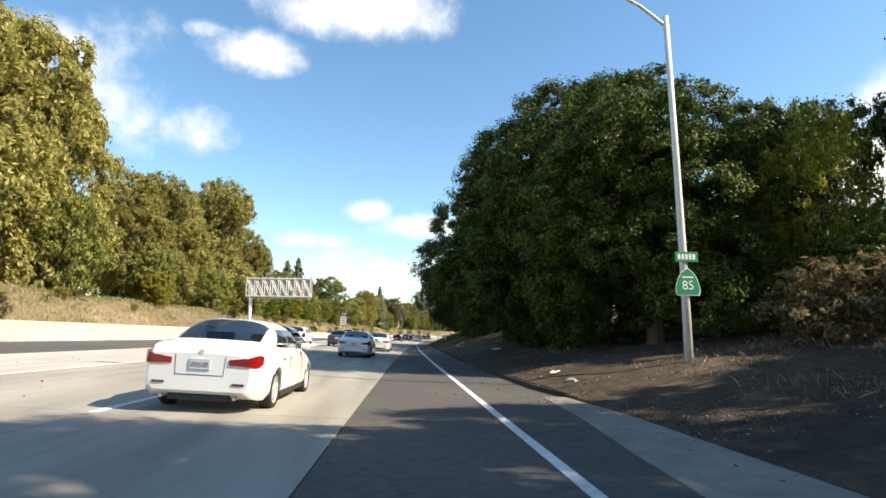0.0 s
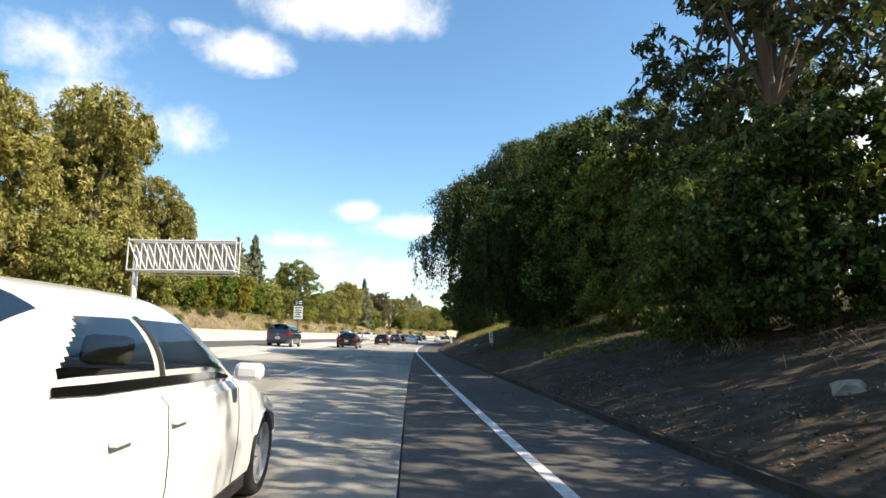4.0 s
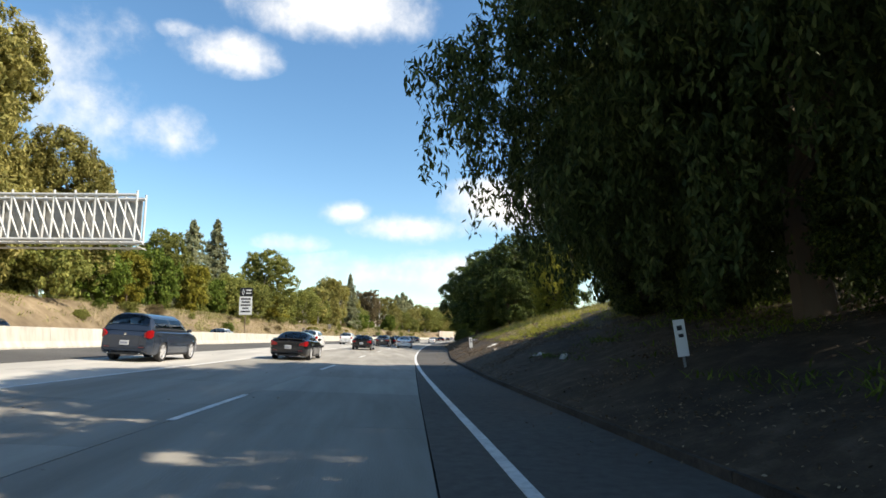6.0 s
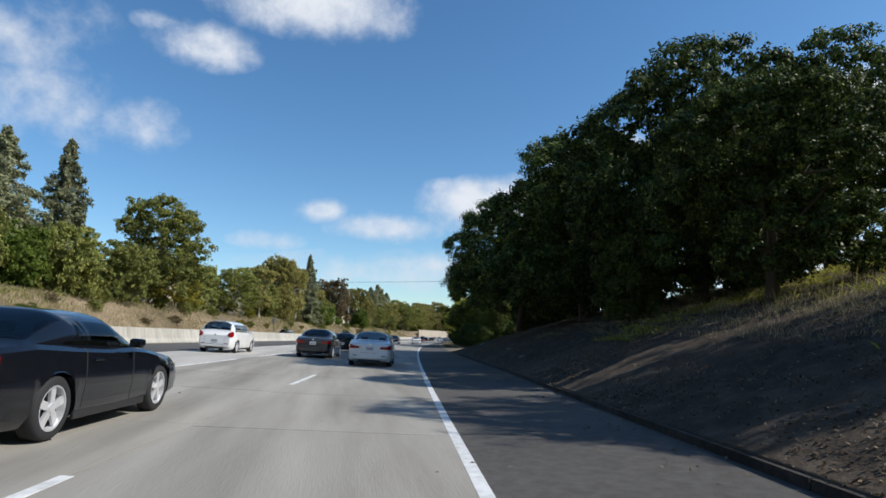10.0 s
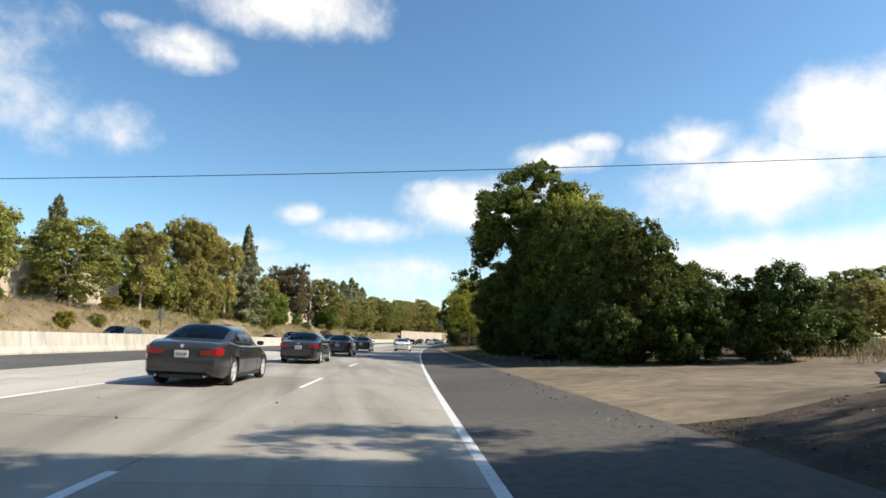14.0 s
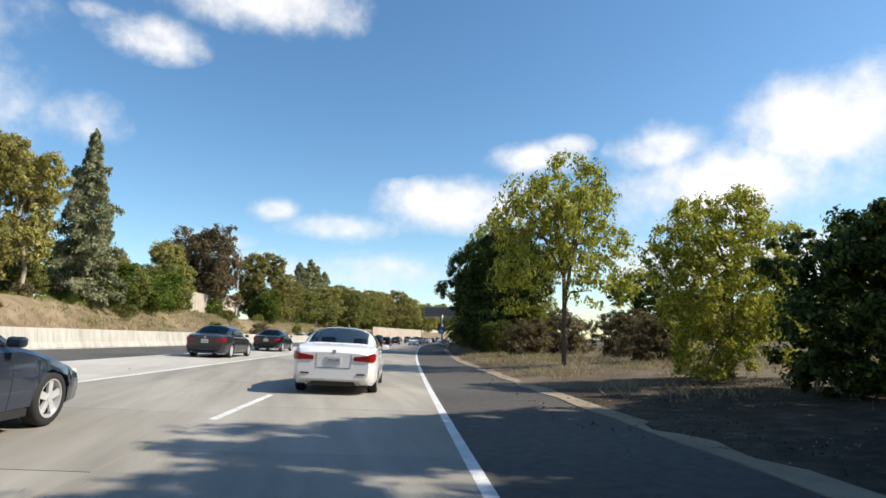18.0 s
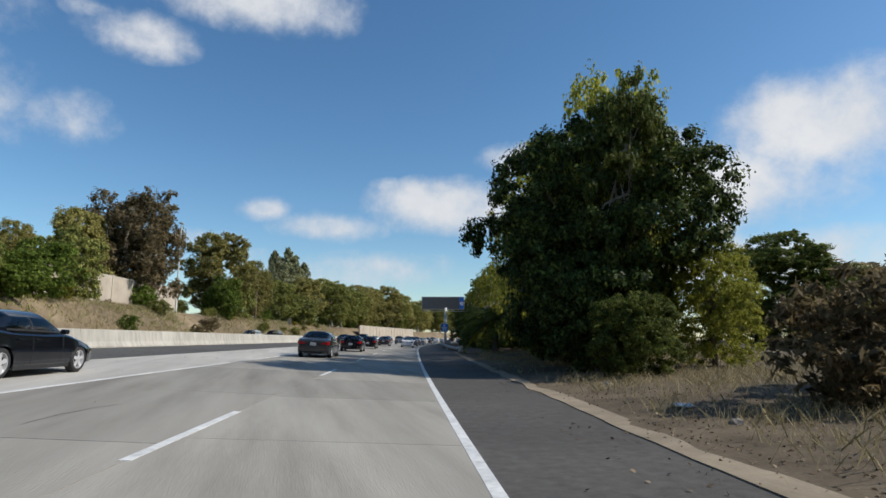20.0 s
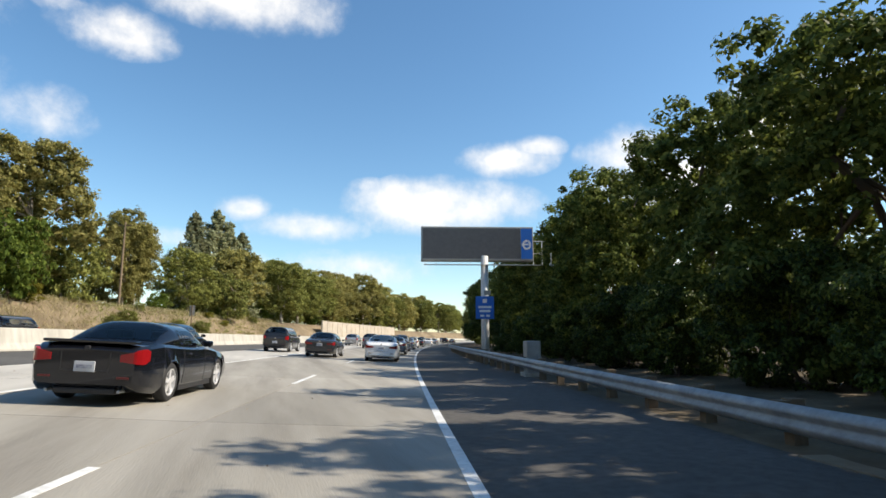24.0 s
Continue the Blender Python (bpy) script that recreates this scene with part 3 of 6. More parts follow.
# ---- trees ----
def quads(centres, normals, size, aspect, rng, droop=0.0):
    """Vertices and faces of small bent leaves at the centres."""
    n = len(centres)
    normals = normals / (np.linalg.norm(normals, axis=1, keepdims=True) + 1e-9)
    ref = rng.normal(size=(n, 3))
    ref[:, 2] -= droop
    u = ref - normals * np.sum(ref * normals, axis=1, keepdims=True)
    u /= np.linalg.norm(u, axis=1, keepdims=True) + 1e-9
    v = np.cross(normals, u)
    size = size * rng.uniform(0.6, 1.35, size=(n, 1))
    a, b = u * size * aspect / 2, v * size / 2
    lift = normals * size * 0.16
    verts = np.stack([centres - a, centres - b + lift, centres + a, centres + b + lift * rng.uniform(-1, 1, size=(n, 1))], axis=1).reshape(-1, 3)
    faces = np.arange(4 * n).reshape(n, 4)
    return verts, faces


def leaf_mesh(name, verts, faces, mat):
    me = bpy.data.meshes.new(name)
    n = len(faces)
    me.vertices.add(len(verts))
    me.vertices.foreach_set("co", verts.astype(np.float32).ravel())
    me.loops.add(4 * n)
    me.loops.foreach_set("vertex_index", faces.astype(np.int32).ravel())
    me.polygons.add(n)
    me.polygons.foreach_set("loop_start", np.arange(0, 4 * n, 4, dtype=np.int32))
    me.update(calc_edges=True)
    me.materials.append(mat)
    return me


def crown_points(rng, lobes, count, shell=0.35, tuft=0.034, flat=0.75):
    """Points in leaf tufts that sit on a set of lobes (x, y, z, r, squash), with the way that each leaf faces."""
    lobes = np.array(lobes)
    area = np.sum(lobes[:, 3] ** 2) * math.pi * 2.2
    tufts = int(np.clip(area / (math.pi * tuft ** 2), 60, count / 24))
    pick = rng.choice(len(lobes), size=tufts * 3, p=lobes[:, 3] ** 2 / np.sum(lobes[:, 3] ** 2))
    d = rng.normal(size=(tufts * 3, 3))
    d[:, 2] += 0.18
    d /= np.linalg.norm(d, axis=1, keepdims=True)
    p = d * lobes[pick, 3:4] * (1.02 - shell * rng.random((tufts * 3, 1)) ** 1.5)
    p[:, 2] *= lobes[pick, 4]
    c = lobes[pick, :3] + p
    # most tufts that lie buried inside another lobe are left out
    gap = (c[:, None, :] - lobes[None, :, :3]) / (lobes[None, :, 3:4] * np.stack([np.ones(len(lobes)), np.ones(len(lobes)), lobes[:, 4]], axis=1)[None])
    buried = np.min(np.sum(gap ** 2, axis=2), axis=1) < 0.62
    order = np.argsort(buried + 0.7 * rng.random(len(c)), kind="stable")[:tufts]
    c, d = c[order], d[order]
    own = rng.integers(0, tufts, size=count)
    q = rng.normal(size=(count, 3))
    q /= np.linalg.norm(q, axis=1, keepdims=True)
    size = tuft * (0.55 + 0.75 * rng.random(tufts) ** 1.3)
    r = size[own][:, None] * rng.random((count, 1)) ** 0.45
    off = q * r + d[own] * r * 0.35
    off[:, 2] *= flat
    return c[own] + off, q * 0.75 + d[own] * 0.55


def broad_lobes(rng, lobes, wide, low, top, form, tallness=1.0):
    """Lobes of a crown: a few large ones within, many small ones round them; form says how the radius goes with height."""
    out = []
    for i in range(lobes * 2):
        big = i < lobes // 2
        h = low + (top - low) * rng.random() ** 0.9
        reach = form(h) * wide
        a, q = rng.random() * math.tau, math.sqrt(rng.random()) * 0.55 if big else rng.uniform(0.55, 0.93)
        r = wide * (rng.uniform(0.26, 0.38) if big else rng.uniform(0.11, 0.22)) * (0.6 + 0.5 * form(h))
        out.append((math.cos(a) * reach * q, math.sin(a) * reach * q, h, r, rng.uniform(0.6, 0.9) * tallness))
    for i in range(lobes // 2):  # the roof of the crown
        a, q = rng.random() * math.tau, rng.random() * 0.6
        out.append((math.cos(a) * wide * q, math.sin(a) * wide * q, top - 0.16 * q - 0.05 - 0.08 * rng.random(), wide * rng.uniform(0.12, 0.24), 0.85))
    return out


def limbs(rng, lobes, trunk, base_r, bend=0.03, forks=9):
    """A tapered trunk of unit height with limbs that reach into lobes."""
    bm = bmesh.new()
    pts = [Vector((0, 0, -0.03))]
    for k in range(1, 6):
        pts.append(Vector((rng.normal() * bend * k / 3, rng.normal() * bend * k / 3, trunk * k / 5)))
    tube(bm, pts, [base_r * 1.25, base_r, base_r * 0.85, base_r * 0.72, base_r * 0.6, base_r * 0.4], 8)
    order = sorted(range(len(lobes)), key=lambda i: -lobes[i][3])[:forks]
    for i in order:
        x, y, z, r, _ = lobes[i]
        k = int(rng.integers(2, 6))
        a, b = pts[k], Vector((x, y, z))
        mid = a.lerp(b, 0.5) + Vector((rng.normal() * 0.02, rng.normal() * 0.02, 0.03))
        tube(bm, [a, mid, b], [base_r * 0.42, base_r * 0.28, base_r * 0.08], 6)
    return bm


CROWNS = {}


def crown_kind(name, leaf, bark, seed, lobes, wide, low, top, form, count, size, aspect=1.9, trunk=0.6, base_r=0.022, droop=0.0, strands=False, shell=0.3, forks=9, tallness=1.0, tuft=0.034, flat=0.75):
    """One pair of meshes, trunk and crown, for a tree of unit height."""
    rng = np.random.default_rng(seed)
    lb = broad_lobes(rng, lobes, wide, low, top, form, tallness)
    centres, normals = crown_points(rng, lb, count, shell, tuft, flat)
    if strands:  # hanging strands below the lobes
        n = len(centres) // 2
        strand = rng.integers(0, 2600, size=n)
        drop = rng.random((n, 1)) ** 0.7 * (0.06 + 0.17 * rng.random(2600))[strand][:, None]
        hang = centres[strand] - np.concatenate([np.zeros((n, 2)), drop], axis=1)
        hang[:, :2] += rng.normal(size=(n, 2)) * 0.007
        centres = np.concatenate([centres[n:], hang])
        normals = np.concatenate([normals[n:], rng.normal(size=(n, 3)) * (1, 1, 0.15)])
    nn = normals * 0.9 + rng.normal(size=normals.shape) * 0.5
    nn[:, 2] += 0.25
    scale = np.array((wide / np.percentile(np.hypot(centres[:, 0], centres[:, 1]), 98),) * 2 + (1 / np.percentile(centres[:, 2], 99.7),))
    centres = centres * scale
    lb = [(x * scale[0], y * scale[1], z * scale[2], r, q) for x, y, z, r, q in lb]
    keep = centres[:, 2] > 0.015
    verts, faces = quads(centres[keep], nn[keep], size, aspect, rng, droop)
    crown = leaf_mesh(name + "_crown", verts, faces, MAT[leaf])
    bm = limbs(rng, lb, trunk, base_r, forks=forks)
    wood = bpy.data.meshes.new(name + "_trunk")
    bmesh.ops.recalc_face_normals(bm, faces=bm.faces)
    bm.to_mesh(wood)
    bm.free()
    wood.materials.append(MAT[bark])
    CROWNS[name] = (wood, crown)


def conifer_kind(name, seed, count, size, wide=0.20):
    """A narrow conifer in layered, drooping boughs, of unit height."""
    rng = np.random.default_rng(seed)
    cs, ns = [], []
    bm = bmesh.new()
    tube(bm, [(0, 0, -0.02), (0, 0, 0.5), (0, 0, 0.99)], [0.018, 0.011, 0.002], 7)
    for k in range(96):
        z = 0.08 + 0.90 * (k / 96) ** 0.95
        a = k * 2.4 + rng.normal() * 0.3
        reach = wide * (1.02 - z) ** 0.9 * rng.uniform(0.5, 1.25)
        d = np.array((math.cos(a), math.sin(a), 0))
        tip = d * reach + np.array((0, 0, z - reach * rng.uniform(0.0, 0.35)))
        tube(bm, [(0, 0, z), Vector(tip) * 0.5 + Vector((0, 0, z * 0.5 + reach * 0.05)), Vector(tip)], [0.004, 0.003, 0.001], 4, False)
        n = int(count / 96 * (0.2 + 1.7 * (1 - z)))
        q = rng.random((n, 1)) ** 0.6
        side = np.array((-d[1], d[0], 0))
        p = np.array((0, 0, z)) + (tip - np.array((0, 0, z))) * q + side * rng.normal(size=(n, 1)) * reach * 0.24 * (1.1 - q) + rng.normal(size=(n, 3)) * (0.004, 0.004, 0.010)
        p[:, 2] -= np.abs(rng.normal(size=n)) * 0.012
        cs.append(p)
        ns.append(rng.normal(size=(n, 3)) * 0.6 + d * 0.7 + (0, 0, 0.45))
    verts, faces = quads(np.concatenate(cs), np.concatenate(ns), size, 2.2, rng, 0.5)
    wood = bpy.data.meshes.new(name + "_trunk")
    bm.to_mesh(wood)
    bm.free()
    wood.materials.append(MAT["bark"])
    CROWNS[name] = (wood, leaf_mesh(name + "_crown", verts, faces, MAT["redwood"]))


dome = lambda h: math.sqrt(max(0.05, 1 - ((h - 0.5) / 0.55) ** 2))
flare = lambda h: 0.45 + 0.6 * math.sin(min(1, h * 1.05) * math.pi)
column = lambda h: 0.75 + 0.25 * math.sin(h * 9)
crown_kind("oak_near", "oak", "bark", 13, 40, 0.60, 0.10, 0.94, dome, 300000, 0.0062, trunk=0.45, base_r=0.03, shell=0.3, tuft=0.040)
crown_kind("oak_high", "oak", "bark", 15, 36, 0.60, 0.26, 0.94, dome, 210000, 0.0066, trunk=0.55, base_r=0.026, shell=0.3, tuft=0.042)
crown_kind("oak_a", "oak", "bark", 11, 34, 0.60, 0.10, 0.94, dome, 120000, 0.0095, trunk=0.45, base_r=0.03, shell=0.3, tuft=0.042)
crown_kind("oak_b", "oak", "bark", 12, 30, 0.58, 0.20, 0.94, dome, 120000, 0.0095, trunk=0.5, base_r=0.03, shell=0.3, tuft=0.045)
crown_kind("pepper", "pepper", "bark", 21, 44, 0.60, 0.22, 0.94, dome, 300000, 0.0046, 3.4, 0.55, 0.03, 2.5, True, shell=0.45, tuft=0.035)
crown_kind("mixed_a", "mixed", "bark", 31, 36, 0.42, 0.06, 0.94, flare, 120000, 0.0085, shell=0.4, tuft=0.034)
crown_kind("mixed_b", "mixed", "bark", 32, 36, 0.45, 0.05, 0.94, dome, 60000, 0.0115, shell=0.4, tuft=0.042)
crown_kind("open_green", "lime", "bark", 41, 22, 0.50, 0.32, 0.94, dome, 17000, 0.0125, 1.6, 0.7, 0.018, shell=0.6, forks=36, tuft=0.055)
crown_kind("open_mixed", "mixed", "bark_pale", 42, 26, 0.42, 0.20, 0.94, dome, 28000, 0.0115, 1.8, 0.75, 0.016, shell=0.9, forks=30, tuft=0.045)
crown_kind("pine", "pine", "bark", 45, 26, 0.34, 0.34, 0.94, flare, 17000, 0.0085, 3.0, 0.9, 0.016, shell=0.8, forks=34, tuft=0.034, flat=0.55)
crown_kind("airy", "lime", "bark_pale", 44, 30, 0.50, 0.16, 0.94, dome, 12500, 0.0145, 1.7, 0.7, 0.018, shell=0.95, forks=34, tuft=0.05)
crown_kind("yellowish", "lime", "bark", 43, 34, 0.50, 0.05, 0.94, dome, 52000, 0.0105, 1.8, shell=0.7, forks=24, tuft=0.05)
crown_kind("euc_a", "euc", "bark_pale", 51, 60, 0.25, 0.10, 0.94, column, 52000, 0.0085, 2.6, 0.8, 0.014, 1.4, shell=0.5, tallness=1.9, tuft=0.030, flat=1.3)
crown_kind("euc_b", "euc", "bark_pale", 52, 60, 0.29, 0.12, 0.94, flare, 52000, 0.0085, 2.6, 0.8, 0.014, 1.4, shell=0.5, tallness=1.7, tuft=0.030, flat=1.3)
crown_kind("euc_open", "euc", "bark_pale", 53, 22, 0.24, 0.30, 0.94, column, 16000, 0.011, 2.6, 0.9, 0.012, 1.2, shell=0.7, forks=26, tallness=1.5, tuft=0.036, flat=1.2)
crown_kind("euc_brown", "euc_brown", "bark_pale", 54, 34, 0.36, 0.14, 0.94, dome, 36000, 0.0105, 2.6, 0.8, 0.016, 1.2, shell=0.5, tallness=1.4, tuft=0.036, flat=1.2)
crown_kind("round_a", "olive", "bark_pale", 61, 30, 0.44, 0.18, 0.94, dome, 30000, 0.0135, 1.9, 0.5, 0.02, tuft=0.045)
crown_kind("round_b", "euc", "bark_pale", 62, 30, 0.42, 0.16, 0.94, flare, 30000, 0.0135, 1.9, 0.5, 0.02, tuft=0.045)
crown_kind("bush_a", "mixed", "bark", 71, 26, 0.62, 0.06, 0.92, dome, 44000, 0.017, 1.8, 0.4, 0.02, shell=0.4, tuft=0.07)
crown_kind("bush_oak", "oak", "bark", 76, 26, 0.62, 0.05, 0.92, dome, 50000, 0.017, 1.8, 0.4, 0.02, shell=0.4, tuft=0.07)
crown_kind("bush_pale", "olive", "bark", 75, 24, 0.62, 0.06, 0.92, dome, 16000, 0.026, 1.9, 0.4, 0.02, tallness=1.2, tuft=0.08)
crown_kind("bush_yellow", "yellow", "bark", 72, 24, 0.55, 0.06, 0.92, dome, 11000, 0.032, 1.8, 0.4, 0.02, tuft=0.09)
crown_kind("bush_green", "green", "bark", 73, 24, 0.65, 0.06, 0.92, dome, 13000, 0.031, 1.8, 0.4, 0.02, tuft=0.09)
crown_kind("bush_dry", "euc_brown", "bark", 74, 20, 0.75, 0.05, 0.88, dome, 8000, 0.028, 3.0, 0.6, 0.016, shell=0.9, forks=26, tuft=0.10)
conifer_kind("redwood_a", 81, 26000, 0.0105, 0.36)
conifer_kind("redwood_b", 82, 23000, 0.0105, 0.30)

WORDS = dict(oak="dark green evergreen oak with a dense crown on the bank", pepper="weeping pepper tree with hanging grey-green foliage", mixed="dense leafy roadside tree with dark green foliage",
             pine="tall open pine with bare lower limbs on the bank", open="slender open tree with light green leaves", airy="airy yellow-green tree with a pale trunk beside the freeway", yellowish="yellow-green leafy tree beside the freeway", euc="tall eucalyptus with olive hanging leaves and pale bark",
             round="round-crowned olive green tree on the bank", bush="leafy shrub on the bank", redwood="tall narrow redwood with layered dark boughs")


def tree(kind, s, off, tall, wide=1.0, turn=None, sink=0.1, label="", name="", lean=0.0):
    """A tree of that height at its place along the road; wide stretches its crown."""
    wood, crown = CROWNS[kind]
    first = kind.split("_")[0]
    name = name or ("shrub" if first == "bush" else "tree")
    top = new(name)
    turn = random.random() * 360 if turn is None else turn
    p = on_ground(s, off, -sink)
    top.matrix_world = Matrix.Translation(p) @ pose(0, 0, 0, 0, lean, turn) @ Matrix.Diagonal((tall * wide, tall * wide, tall, 1))
    for nm, me in (("trunk", wood), ("crown", crown)):
        ob = new(nm, me)
        ob.parent = top
    tagged(top, label or WORDS[first], "shrub" if name == "shrub" else "tree", "roadside shrubs" if name == "shrub" else "roadside trees")
    return top


random.seed(21)
# far side: eucalyptus wall, then redwoods, round trees and shrubs; (s, off, height, width)
for kind, rows in dict(
    euc_a=[(68, -44, 32, 0.9), (97, -43, 21.5, 1.15), (121, -42, 27, 1.05), (278, -41, 16, 1.0), (266, -39, 16.5, 1.1)],
    euc_b=[(90, -43.5, 20, 1.1), (76, -46, 29, 0.9), (108, -45, 21.5, 1.2), (128, -47, 26, 1.0), (136, -41, 20, 1.05), (386, -41, 14, 1.1), (58, -45, 30, 1.0)],
    euc_open=[(272, -41, 17, 1.0), (284, -40, 16.5, 1.0), (394, -44, 14, 1.1), (249, -38, 12, 1.2)],
    euc_brown=[(339.5, -43.5, 18.3, 1.15), (345, -47, 14, 1.1)],
    redwood_a=[(152, -46, 20.5, 1.1), (182, -46, 19.5, 1.15), (292, -38.5, 21.5, 0.85), (434, -50, 26, 1.4), (276, -69, 24, 1.0)],
    redwood_b=[(158, -48, 19.5, 1.1), (193, -46, 22, 0.95), (428, -52, 24, 1.3), (146, -47, 16, 1.1), (438.5, -49, 24, 1.3), (441, -47, 22, 1.4)],
    round_a=[(203, -38, 16, 0.98), (256, -43, 12.5, 1.0), (234, -38, 9.5, 1.2), (166, -43, 14, 0.7), (405, -41, 11.5, 1.1), (445, -38, 15, 1.1), (462, -40, 16, 1.1), (480, -41, 15, 1.1)],
    round_b=[(332, -47, 14, 0.9), (365.5, -40.5, 17.2, 1.08), (498, -42, 17, 1.0), (515, -44, 19, 1.0), (535, -42, 22, 1.0), (556, -42, 20, 1.1), (420, -39, 14, 1.1), (580, -40, 18, 1.2), (369, -44, 12, 0.8)],
    bush_pale=[(184, -39, 8.5, 0.75), (194, -38, 8, 0.8), (300, -38, 5.6, 1.0), (172, -41, 9, 0.6), (222, -40, 9, 0.7), (258, -41, 9, 0.8), (412, -37, 8, 0.9), (90, -39, 9, 0.7), (70, -39, 12, 0.6), (112, -38.5, 8, 0.8), (130, -38.5, 9, 0.8), (372, -40, 9, 0.8), (322, -42, 9, 0.8)],
    bush_yellow=[(88, -37.5, 5, 0.9), (203, -37, 6, 0.7), (166, -38, 8, 0.6), (146, -38, 7, 0.7), (212, -37.5, 5, 0.8)],
    bush_green=[(296, -37.5, 5.5, 1.2), (312, -38, 6, 1.0), (305, -37, 4.5, 1.2), (140, -39, 8, 0.8), (154, -39, 9, 0.7), (177, -40, 7, 0.8), (360, -37, 8, 0.7)],
).items():
    for s, off, tall, wide in rows:
        tree(kind, s, off, tall, wide)
for k in range(22):  # more of the far wood, behind and beyond
    tree(random.choice(("round_a", "round_b", "euc_b")), 455 + k * 9, random.uniform(-56, -40), random.uniform(13, 20), 1.2)
for k in range(14):
    tree(random.choice(("round_a", "round_b")), 640 + k * 13, random.uniform(-60, -36), random.uniform(15, 22), 1.3)
for k in range(16):
    tree(random.choice(("round_a", "bush_pale", "euc_b")), 60 + k * 20, random.uniform(-66, -56), random.uniform(11, 15), 1.2)

